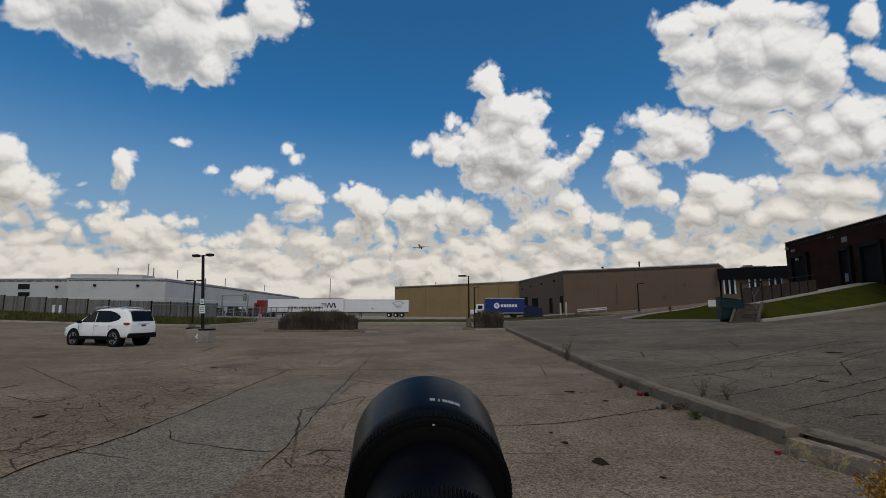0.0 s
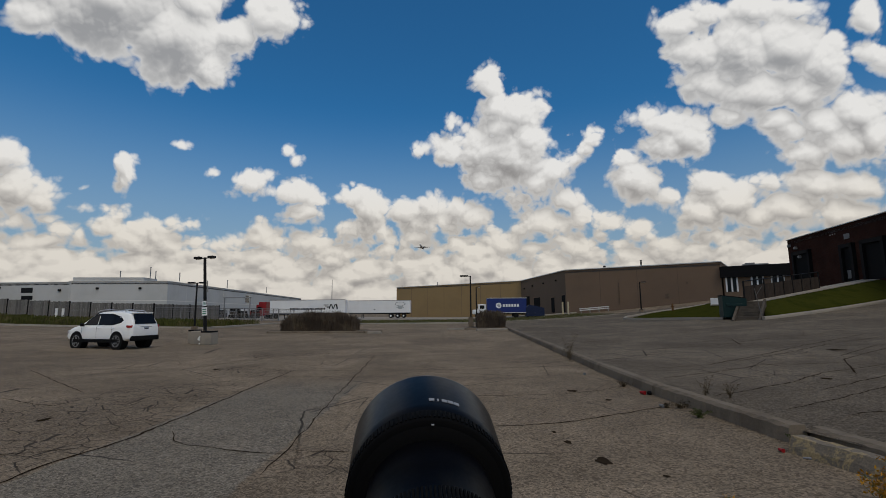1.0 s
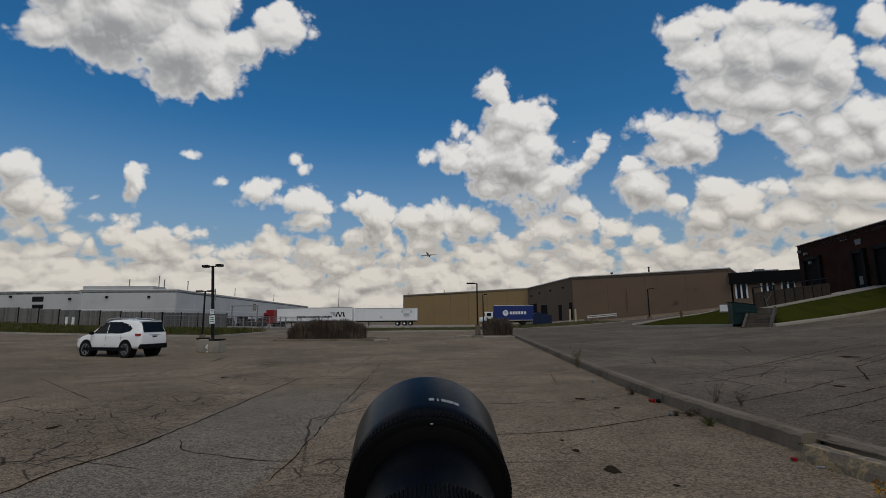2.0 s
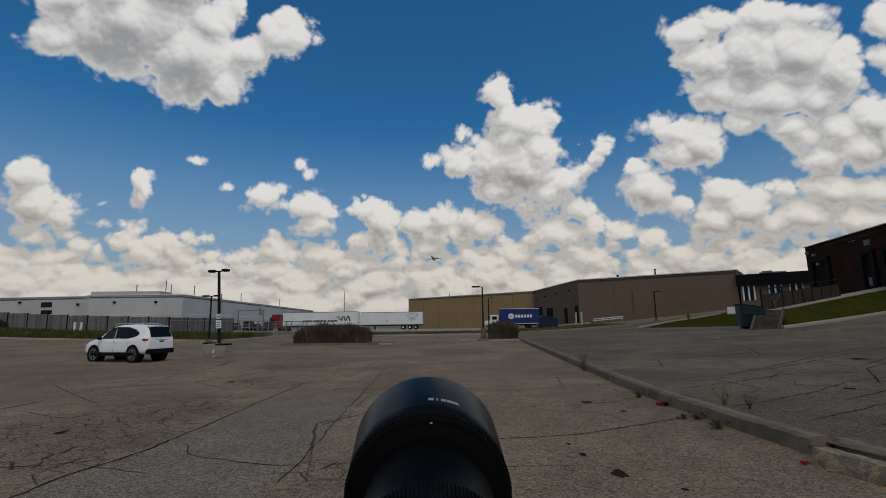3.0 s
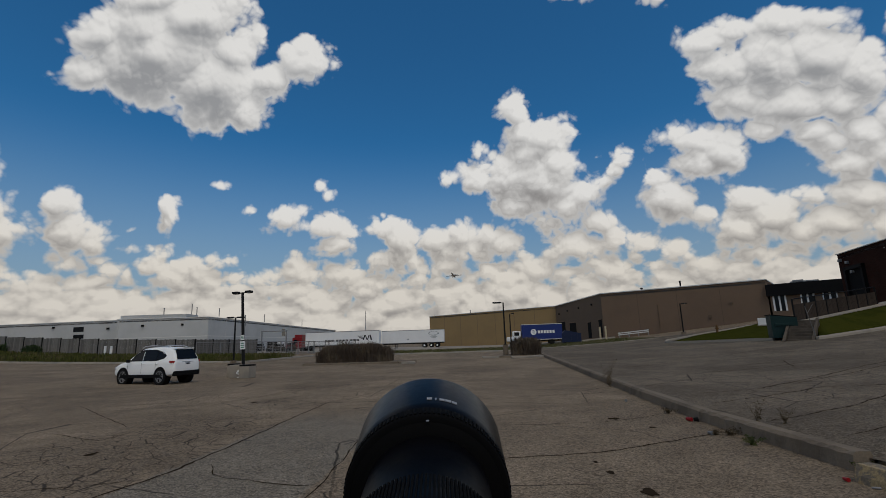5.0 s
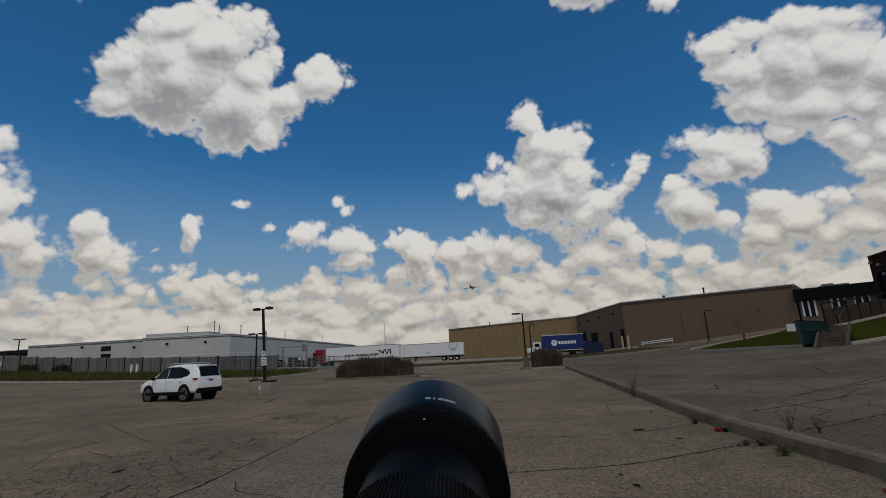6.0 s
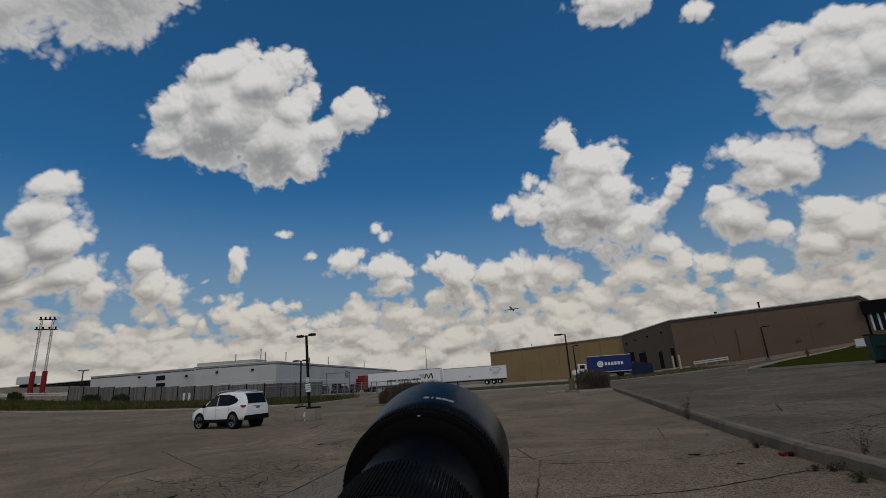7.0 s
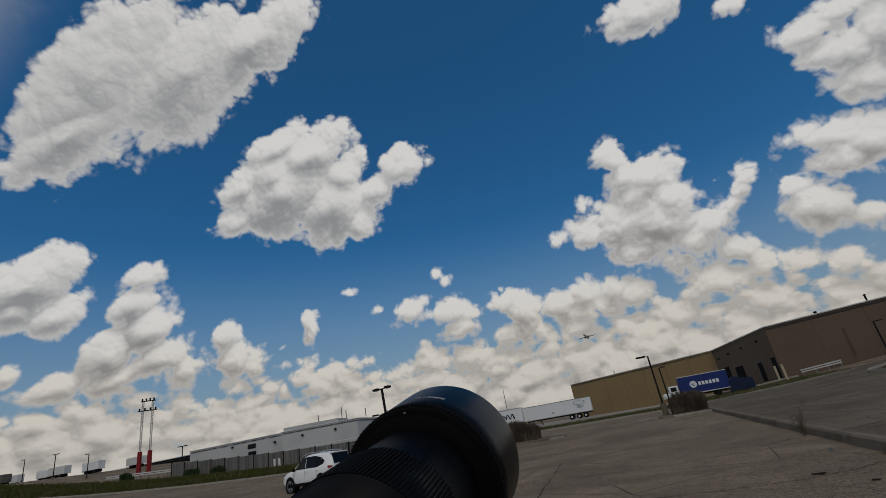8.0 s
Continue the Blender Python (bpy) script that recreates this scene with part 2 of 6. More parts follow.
def asphalt(name, light, dark, crazed, lane=None):
    """Old grey lot surface: stone grain, stains, patches; crazed: centre and reach (x, y, rx, ry) of broken stretches."""
    m = bpy.data.materials.new(name)
    m.use_nodes = True
    g = Graph(m.node_tree)
    b = m.node_tree.nodes["Principled BSDF"]
    tc = g.node("ShaderNodeTexCoord").outputs["Object"]
    grain = g.noise(tc, 55.0, 5.0, 0.75).outputs[0]
    stones = g.node("ShaderNodeTexVoronoi")
    g.put(stones.inputs["Vector"], tc)
    stones.inputs["Scale"].default_value = 48.0
    patch = g.noise(tc, 0.22, 6.0, 0.6, 0.8).outputs[0]
    stain = g.noise(tc, 1.3, 5.0, 0.65).outputs[0]
    col = g.mix(g.ramp(patch, 0.38, 0.64), (*dark, 1), (*light, 1))
    xyz = g.node("ShaderNodeSeparateXYZ")
    g.put(xyz.inputs[0], tc)
    rough_lane = 0.0
    if lane:      # a strip relaid with coarser, greyer stone
        wav = g.math("ADD", xyz.outputs[0], g.math("MULTIPLY", g.math("SUBTRACT", stain, 0.5), 0.25))
        rough_lane = g.math("MULTIPLY", g.math("MULTIPLY", g.ramp(wav, lane[0], lane[0] + 0.05), g.ramp(wav, lane[1] + 0.05, lane[1])), g.ramp(xyz.outputs[1], lane[2] + 2.5, lane[2]))
        col = g.mix(rough_lane, col, (0.168, 0.143, 0.113, 1))
        rough_lane = g.math("MULTIPLY", rough_lane, 1.2)
    k = g.math("ADD", g.math("MULTIPLY", g.math("SUBTRACT", grain, 0.5), g.math("ADD", rough_lane, 2.3)), 1.0)
    k = g.math("MULTIPLY", k, g.math("ADD", g.math("MULTIPLY", g.math("SUBTRACT", stain, 0.5), 0.7), 1.0))
    tone = g.node("ShaderNodeSeparateColor")
    g.put(tone.inputs[0], stones.outputs["Color"])
    k = g.math("MULTIPLY", k, g.ramp(tone.outputs[0], 0.0, 1.0, 0.55, 1.5, False))
    s = g.node("ShaderNodeVectorMath", operation="SCALE")
    g.put(s.inputs[0], col)
    g.put(s.inputs["Scale"], k)
    col = s.outputs[0]
    # crazing: cells a hand to a foot wide
    wob = g.vec("ADD", tc, g.vec("MULTIPLY", g.vec("SUBTRACT", g.noise(tc, 2.5, 4.0).outputs["Color"], (0.5, 0.5, 0.5)), (0.10, 0.10, 0.0)))
    area = None
    for x, y, rx, ry in crazed:
        d = g.vec("LENGTH", g.vec("MULTIPLY", g.vec("SUBTRACT", tc, (x, y, 0)), (1 / rx, 1 / ry, 0)))
        area = d if area is None else g.math("MINIMUM", area, d)
    inside = g.ramp(g.math("ADD", area, g.math("MULTIPLY", g.math("SUBTRACT", stain, 0.5), 0.9)), 1.1, 0.85)
    if lane:
        inside = g.math("MULTIPLY", inside, g.math("MAXIMUM", g.ramp(xyz.outputs[0], lane[0] + 0.04, lane[0]), g.ramp(xyz.outputs[0], lane[1] - 0.1, lane[1])))
    dip = None
    for sc, wide, keep in ((2.7, 0.026, None), (0.33, 0.0055, 0.50), (0.8, 0.009, 0.57)):
        v = g.node("ShaderNodeTexVoronoi", feature="DISTANCE_TO_EDGE")
        g.put(v.inputs["Vector"], g.vec("MULTIPLY", wob, (1, 1, 0)))
        v.inputs["Scale"].default_value = sc
        line = g.ramp(v.outputs["Distance"], wide, wide * 0.3)
        line = g.math("MULTIPLY", line, inside if keep is None else g.ramp(patch, keep - 0.06, keep + 0.02))
        dip = line if dip is None else g.math("MAXIMUM", dip, line)
    col = g.mix(g.math("MULTIPLY", dip, 0.8), col, (0.022, 0.019, 0.017, 1))
    g.put(b.inputs["Base Color"], col)
    b.inputs["Roughness"].default_value = 0.92
    b.inputs["Specular IOR Level"].default_value = 0.06
    bp = g.node("ShaderNodeBump")
    bp.inputs["Strength"].default_value, bp.inputs["Distance"].default_value = 0.7, 0.006
    g.put(bp.inputs["Height"], g.math("SUBTRACT", g.math("ADD", grain, stain), g.math("MULTIPLY", dip, 2.0)))
    g.put(b.inputs["Normal"], bp.outputs[0])
    return m


def glass(name, tint=(0.008, 0.009, 0.011), rough=0.08):
    if name not in MATS:
        m = material(name, tint, rough + 0.06, 0, 0.05, 2, 30, spec=0.12)
        m.node_tree.nodes["Principled BSDF"].inputs["Coat Weight"].default_value = 0.08
        m.node_tree.nodes["Principled BSDF"].inputs["Coat Roughness"].default_value = 0.03
    return MATS[name]


ASPHALT = asphalt("old_asphalt", (0.222, 0.172, 0.122), (0.150, 0.116, 0.083), [(-5.0, 7.6, 2.4, 3.0), (-1.3, 5.0, 0.7, 0.42), (-5.6, 5.6, 2.3, 1.6), (-4.6, 12.6, 2.0, 1.0), (-5.5, 17.0, 2.0, 1.2)], (-3.98, -1.85, 9.0))
ASPHALT_UP = asphalt("grey_asphalt", (0.150, 0.122, 0.092), (0.102, 0.083, 0.063), [(14.0, 16.0, 0.5, 0.5)])
CONCRETE = material("concrete", (0.175, 0.140, 0.104), 0.95, 0, 0.6, 1.6, 45, 0.012, (0.115, 0.091, 0.067), each=0.15)
PALE = material("pale_concrete", (0.30, 0.265, 0.22), 0.9, 0, 0.35, 0.9, 40, 0.004, (0.22, 0.20, 0.175))
STEP = material("dark_step_concrete", (0.10, 0.082, 0.064), 0.95, 0, 0.5, 1.5, 40, 0.006, (0.065, 0.053, 0.042), each=0.3)
CRACK = material("crack_filler", (0.030, 0.022, 0.015), 0.98, 0, 0.4, 5, 50, spec=0.0)
GRASS = material("lawn_grass", (0.040, 0.043, 0.008), 0.95, 0, 0.6, 0.7, 30, 0.03, (0.026, 0.030, 0.006), spec=0.0)
DRY = material("dry_verge", (0.075, 0.07, 0.03), 0.95, 0, 0.5, 0.5, 20, 0.03, (0.10, 0.08, 0.042))
BLADE = material("grass_blade", (0.068, 0.074, 0.020), 0.9, 0, 0.4, 0.35, 8, 0, (0.10, 0.086, 0.04), spec=0.05)
REED = material("dry_reed", (0.085, 0.065, 0.05), 0.9, 0, 0.5, 1.0, 9, 0, (0.14, 0.11, 0.075))
BLACK = material("black_metal", (0.006, 0.006, 0.0065), 0.6, 0.0, 0.3, 2, 40)
DARK = material("dark_plastic", (0.007, 0.007, 0.0075), 0.7, 0, 0.2, 4, 60, spec=0.1)
RUBBER = material("rubber", (0.01, 0.01, 0.01), 0.85, 0, 0.2, 4, 60)
STEEL = material("galvanised_steel", (0.26, 0.26, 0.26), 0.5, 0.6, 0.3, 4, 40)
SEAM = material("seam_grey", (0.22, 0.22, 0.22), 0.6, 0, 0.1, 4, 40)
RIM = material("dull_alloy", (0.32, 0.32, 0.33), 0.45, 0.3, 0.15, 4, 40)
ALLOY = material("alloy", (0.6, 0.6, 0.62), 0.3, 0.9, 0.15, 4, 40)
WHITE_CAR = material("white_car_paint", (0.86, 0.86, 0.85), 0.25, 0, 0.05, 1, 20)
WHITE = material("white_panel", (0.74, 0.74, 0.74), 0.45, 0, 0.16, 0.6, 12)
GLASS = glass("dark_glass")
RED = material("red_paint", (0.22, 0.013, 0.016), 0.4, 0, 0.2, 1, 20)
BLUE = material("blue_truck_paint", (0.018, 0.035, 0.16), 0.4, 0, 0.12, 0.7, 20)
TAN = material("tan_wall", (0.30, 0.205, 0.098), 0.9, 0, 0.22, 0.15, 5, 0.01, (0.265, 0.182, 0.09))
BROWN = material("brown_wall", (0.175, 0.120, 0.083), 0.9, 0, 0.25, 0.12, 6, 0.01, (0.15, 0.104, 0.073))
# darker BROWN with the side wall's shade in its colour; also joints and fittings
BROWN_SHADE_TRIM = material("brown_shade_side_and_trim", (0.125, 0.090, 0.064), 0.9, 0, 0.25, 0.2, 6, 0.01)
GREYWALL = material("white_wall", (0.50, 0.505, 0.50), 0.85, 0, 0.14, 0.12, 6, 0.006, (0.43, 0.435, 0.43))
ROOF = material("roof_felt", (0.10, 0.10, 0.10), 0.9, 0, 0.3, 0.4, 10)
CAP = material("coping_metal", (0.66, 0.65, 0.62), 0.5, 0.2, 0.15, 1, 20)
FASCIA = material("dark_fascia", (0.010, 0.0102, 0.011), 0.8, 0, 0.2, 0.8, 20, spec=0.06)
WOODGREY = material("grey_board", (0.042, 0.032, 0.026), 0.9, 0, 0.4, 1.5, 25, 0.005, (0.028, 0.021, 0.017), each=0.3)
BIN = material("green_bin_paint", (0.005, 0.024, 0.024), 0.5, 0, 0.3, 1.5, 20)
INK = material("black_lettering", (0.02, 0.02, 0.022), 0.6, 0, 0.1, 3, 30)
PALEINK = material("white_lettering", (0.8, 0.8, 0.8), 0.5, 0, 0.05, 3, 30)


def brickwork():
    m = bpy.data.materials.new("red_brick")
    m.use_nodes = True
    g = Graph(m.node_tree)
    b = m.node_tree.nodes["Principled BSDF"]
    geo = g.node("ShaderNodeTexCoord").outputs["Object"]
    sp = g.node("ShaderNodeSeparateXYZ")
    g.put(sp.inputs[0], geo)
    cb = g.node("ShaderNodeCombineXYZ")
    g.put(cb.inputs[0], g.math("ADD", sp.outputs[0], sp.outputs[1]))
    g.put(cb.inputs[1], sp.outputs[2])
    bk = g.node("ShaderNodeTexBrick")
    g.put(bk.inputs["Vector"], cb.outputs[0])
    for k, v in (("Color1", (0.042, 0.015, 0.011, 1)), ("Color2", (0.028, 0.011, 0.008, 1)), ("Mortar", (0.04, 0.03, 0.026, 1)), ("Scale", 1.0), ("Mortar Size", 0.008), ("Brick Width", 0.21), ("Row Height", 0.075)):
        bk.inputs[k].default_value = v
    s = g.node("ShaderNodeVectorMath", operation="SCALE")
    g.put(s.inputs[0], bk.outputs[0])
    g.put(s.inputs["Scale"], g.ramp(g.noise(geo, 0.5, 5.0).outputs[0], 0.3, 0.7, 0.75, 1.15))
    g.put(b.inputs["Base Color"], s.outputs[0])
    b.inputs["Roughness"].default_value = 0.95
    b.inputs["Specular IOR Level"].default_value = 0.03
    return m


BRICK = brickwork()


# ---- mesh helpers ----
def part(name, bm, mat, parent=None, label="", smooth=False):
    me = bpy.data.meshes.new(name)
    bmesh.ops.recalc_face_normals(bm, faces=bm.faces)
    bm.to_mesh(me)
    bm.free()
    if smooth:
        for p in me.polygons:
            p.use_smooth = True
    for m in mat if isinstance(mat, (list, tuple)) else [mat]:
        me.materials.append(m)
    ob = new(name, me)
    if parent:
        ob.parent = parent
    if label:
        ob["label"] = label
    return ob


def raw(name, verts, faces, mat, parent=None, label=""):
    me = bpy.data.meshes.new(name)
    me.from_pydata(verts, [], faces)
    me.update()
    me.materials.append(mat)
    ob = new(name, me)
    if parent:
        ob.parent = parent
    if label:
        ob["label"] = label
    return ob


def thing(name, m, label, category, group="", kind=""):
    ob = new(name)
    ob.empty_display_size = 0.2
    ob.matrix_basis = m
    return tagged(ob, label, category, group, kind)


def box(bm, c, s, rz=0.0, bevel=0.0, rx=0.0):
    m = Matrix.Translation(c) @ Matrix.Rotation(rz, 4, "Z") @ Matrix.Rotation(rx, 4, "X") @ Matrix.Diagonal((*s, 1))
    r = bmesh.ops.create_cube(bm, size=1.0, matrix=m)
    if bevel:
        es = list({e for v in r["verts"] for e in v.link_edges})
        bmesh.ops.bevel(bm, geom=es, offset=bevel, segments=2, affect="EDGES", profile=0.6)
    return bm


def rod(bm, a, b, r0, r1=None, seg=12, caps=True):
    a, b = Vector(a), Vector(b)
    q = (b - a).to_track_quat("Z", "Y").to_matrix().to_4x4()
    bmesh.ops.create_cone(bm, cap_ends=caps, segments=seg, radius1=r0, radius2=r0 if r1 is None else r1, depth=(b - a).length, matrix=Matrix.Translation((a + b) / 2) @ q)
    return bm


def slab(bm, pts, z0, z1):
    """An upright prism over a plan outline."""
    n = len(pts)
    lo = [bm.verts.new((x, y, z0)) for x, y in pts]
    hi = [bm.verts.new((x, y, z1)) for x, y in pts]
    bm.faces.new(lo)
    bm.faces.new(hi)
    for i in range(n):
        j = (i + 1) % n
        bm.faces.new((lo[i], lo[j], hi[j], hi[i]))
    return bm


def lathe(bm, profile, seg=48, axis="Y"):
    """A body turned round y from (along, radius) pairs."""
    rings = []
    for y, r in profile:
        rings.append([bm.verts.new((r * math.cos(a), y, r * math.sin(a))) for a in (2 * math.pi * i / seg for i in range(seg))])
    for p, q in zip(rings, rings[1:]):
        for i in range(seg):
            j = (i + 1) % seg
            bm.faces.new((p[i], p[j], q[j], q[i]))
    return bm


def B():
    return bmesh.new()


def smooth01(a, b, v):
    k = min(1.0, max(0.0, (v - a) / (b - a)))
    return k * k * (3 - 2 * k)


# ---- ground ----
def height(x, y):
    d = min(50.0, max(0.0, x - 4.0))
    right = (0.02 * d + 0.0016 * d * d) * (1 - 0.35 * smooth01(95, 140, y))
    left = 0.02 * max(0.0, -x - 14) + 0.0007 * max(0.0, min(110.0, -x) - 30) ** 2
    left *= 1 - 0.55 * smooth01(70, 110, y) * smooth01(-75, -45, x)
    r = math.hypot(x, y)
    return (right + left) * (1 - smooth01(260, 420, r)) * smooth01(-60, 2, y)


def steps(edges):
    out = []
    for a, b, n in edges:
        out += [a + (b - a) * i / n for i in range(n)]
    return out + [edges[-1][1]]


def sheet(name, xs, ys, lift, mat, label, keep=None, xshift=None, parent=None):
    verts, faces = [], []
    for y in ys:
        for x in xs:
            xx = x + (xshift(y) if xshift else 0.0)
            verts.append((xx, y, height(xx, y) + lift))
    n = len(xs)
    for j in range(len(ys) - 1):
        for i in range(n - 1):
            if keep is None or keep((xs[i] + xs[i + 1]) / 2, (ys[j] + ys[j + 1]) / 2):
                faces.append((j * n + i, j * n + i + 1, (j + 1) * n + i + 1, (j + 1) * n + i))
    ob = raw(name, verts, faces, mat, parent)
    for p in ob.data.polygons:
        p.use_smooth = True
    return tagged(ob, label, "ground", "", "structure")


sheet("ground", steps([(-4500, -420, 8), (-420, -60, 40), (-60, 60, 60), (60, 420, 40), (420, 4500, 8)]), steps([(-4500, -60, 8), (-60, 0, 10), (0, 120, 60), (120, 420, 40), (420, 4500, 8)]),
      0.0, ASPHALT, "cracked grey-brown asphalt of a large parking lot")


def kerb_x(y):
    return 3.83 + 0.046 * max(0.0, y - 10) + 0.2 * max(0.0, 6.4 - y)


sheet("pavement", steps([(0.05, 1.0, 2), (1.0, 60, 50)]), steps([(0.5, 43, 40)]), 0.13, ASPHALT_UP, "cracked grey asphalt of the upper lot behind the kerb", None, kerb_x)
sheet("road", steps([(5.2, 60, 40)]), steps([(43, 64, 12)]), 0.132, ASPHALT_UP, "grey asphalt drive beside the far building", lambda x, y: True)


def strip(name, xs, ys, lift, mat, label):
    return sheet(name, xs, ys, lift, mat, label)


strip("ground_verge_far", steps([(-22, 24, 24)]), steps([(61, 84, 8)]), 0.06, DRY, "dull mown grass strip beyond the lot")
strip("ground_verge_left", steps([(-110, -21.5, 45)]), steps([(43, 57, 8)]), 0.10, DRY, "rough grass verge in front of the fence")
strip("ground_yard", steps([(-60, 26, 30)]), steps([(84.5, 145, 20)]), 0.05, PALE, "pale concrete truck yard")


def kerb_run(name, pts, label, h=0.15, w=0.18, length=3.0, mat=CONCRETE, ends=0.012):
    """A row of kerb stones along a plan line, each a stone of its own."""
    ob = thing(name, Matrix(), label, "kerb", "", "structure")
    rng = random.Random(len(pts))
    for (x0, y0), (x1, y1) in zip(pts, pts[1:]):
        d = math.hypot(x1 - x0, y1 - y0)
        n = max(1, round(d / length))
        for i in range(n):
            f0, f1 = i / n, (i + 1) / n
            ax, ay, bx, by = x0 + (x1 - x0) * f0, y0 + (y1 - y0) * f0, x0 + (x1 - x0) * f1, y0 + (y1 - y0) * f1
            L = d / n - ends
            za, zb = height(ax, ay), height(bx, by)
            bm = B()
            nn = max(2, int(L / 0.09)) if L < 3.2 and math.hypot(ax, ay) < 25 else 2
            rows = []
            for k in range(nn + 1):
                s = -L / 2 + L * k / nn
                j = lambda a: rng.uniform(-a, a) if nn > 2 else 0.0
                z = (zb - za) * (s / max(L, 0.1))
                rows.append([bm.verts.new(p) for p in ((s, -w / 2 - 0.05 + j(0.008), z - 0.2), (s, -w / 2 - 0.012 + j(0.009), z + h * 0.8 + j(0.010)), (s, -w / 2 + 0.03 + j(0.012), z + h + j(0.009)),
                                                         (s, w / 2 - 0.02, z + h + j(0.006)), (s, w / 2, z + h * 0.6), (s, w / 2, z - 0.2))])
            for p, q in zip(rows, rows[1:]):
                for k in range(5):
                    bm.faces.new((p[k], p[k + 1], q[k + 1], q[k]))
            bm.faces.new(rows[0])
            bm.faces.new(rows[-1])
            st = part("kerb_stone", bm, mat, ob)
            st.matrix_basis = pose((ax + bx) / 2, (ay + by) / 2, (za + zb) / 2 + rng.uniform(-0.006, 0.006), 0, 0, math.degrees(math.atan2(by - ay, bx - ax)) + rng.uniform(-0.25, 0.25))
    return ob


kerb_run("kerb", [(kerb_x(y), y) for y in (43.5, 36, 30, 24, 18, 12, 8.7, 5.55)], "worn concrete kerb between the two lots", 0.19, 0.2)
kerb_run("kerb", [(4.25, 5.6), (4.45, 2.6)], "set-back end of the worn concrete kerb", 0.17, 0.2)
kerb_run("kerb", [(-110, 43), (-75, 43), (-45, 43), (-21.5, 43), (-21.5, 60.5), (22, 60.5)], "far concrete kerb along the grass", 0.16, 0.2, 6.0, PALE)
kerb_run("kerb", [(-22, 84.2), (24, 84.2)], "pale kerb beyond the grass strip", 0.3, 0.3, 8.0, PALE)


def crack(pts, wide, up=False, seed=0):
    """A ragged open crack in the surface, filled with dirt."""
    rng = random.Random(seed)
    line = []
    for (x0, y0), (x1, y1) in zip(pts, pts[1:]):
        n = max(2, int(math.hypot(x1 - x0, y1 - y0) / 0.12))
        line += [(x0 + (x1 - x0) * i / n, y0 + (y1 - y0) * i / n) for i in range(n)]
    line.append(pts[-1])
    verts, faces = [], []
    for i, (x, y) in enumerate(line):
        a, b = line[max(0, i - 1)], line[min(len(line) - 1, i + 1)]
        t = math.atan2(b[1] - a[1], b[0] - a[0]) + math.pi / 2
        o = (noise.noise((x * 2.1, y * 2.1, seed)) * 0.04 + noise.noise((x * 9, y * 9, seed)) * 0.03)
        w = wide * (0.55 + 0.9 * abs(noise.noise((x * 5, y * 5, seed + 9.0)))) * rng.uniform(0.6, 1.3) * min(1, 0.3 + i / 4, 0.3 + (len(line) - 1 - i) / 4)
        for s in (o - w, o + w):
            px, py = x + math.cos(t) * s, y + math.sin(t) * s
            verts.append((px, py, height(px, py) + (0.134 if up else 0.004)))
    for i in range(len(line) - 1):
        faces.append((2 * i, 2 * i + 1, 2 * i + 3, 2 * i + 2))
    return tagged(raw("pavement_crack", verts, faces, CRACK), "dark open crack in the old asphalt", "crack", "cracks in the lot", "structure")


CRACKS = [
    ([(-4.03, 4.0), (-4.02, 5.03), (-3.85, 6.0), (-3.88, 8.0), (-3.95, 10.1), (-3.98, 12.75)], 0.022),
    ([(-1.75, 4.6), (-1.75, 5.3), (-1.84, 6.6), (-2.0, 8.8), (-2.2, 12.5), (-2.5, 17.0)], 0.012),
    ([(-1.75, 5.41), (-1.39, 5.37), (-1.04, 5.31), (0.0, 5.3)], 0.010),
    ([(-3.54, 6.3), (-3.23, 5.82), (-2.97, 5.65), (-2.43, 5.46), (-1.99, 5.31), (-1.7, 5.27)], 0.011),
    ([(-0.6, 6.25), (0.74, 6.42), (1.56, 6.58), (2.5, 7.09), (3.6, 7.7)], 0.017),
    ([(-0.2, 8.7), (1.17, 8.73), (2.21, 8.83), (2.95, 9.19), (3.6, 9.7)], 0.013),
    ([(-7.22, 13.2), (-6.65, 14.65), (-6.35, 17.6)], 0.02),
    ([(-5.8, 13.9), (-4.2, 12.5), (-2.13, 12.5), (0.5, 12.6), (3.6, 13.3)], 0.018),
    ([(-8.1, 8.8), (-6.5, 8.0), (-6.5, 8.8)], 0.014),
    ([(-11.5, 13.25), (-7.1, 9.4)], 0.014),
    ([(1.6, 14.5), (2.8, 13.7), (3.6, 14.5)], 0.02),
    ([(-9.0, 26.0), (-4.0, 24.0), (1.0, 24.4), (4.0, 23.4)], 0.03),
    ([(-18.0, 15.0), (-12.0, 16.6), (-6.3, 17.6), (-1.0, 18.0)], 0.018),
    ([(-6.6, 5.6), (-5.2, 5.2), (-4.0, 5.6)], 0.012),
]
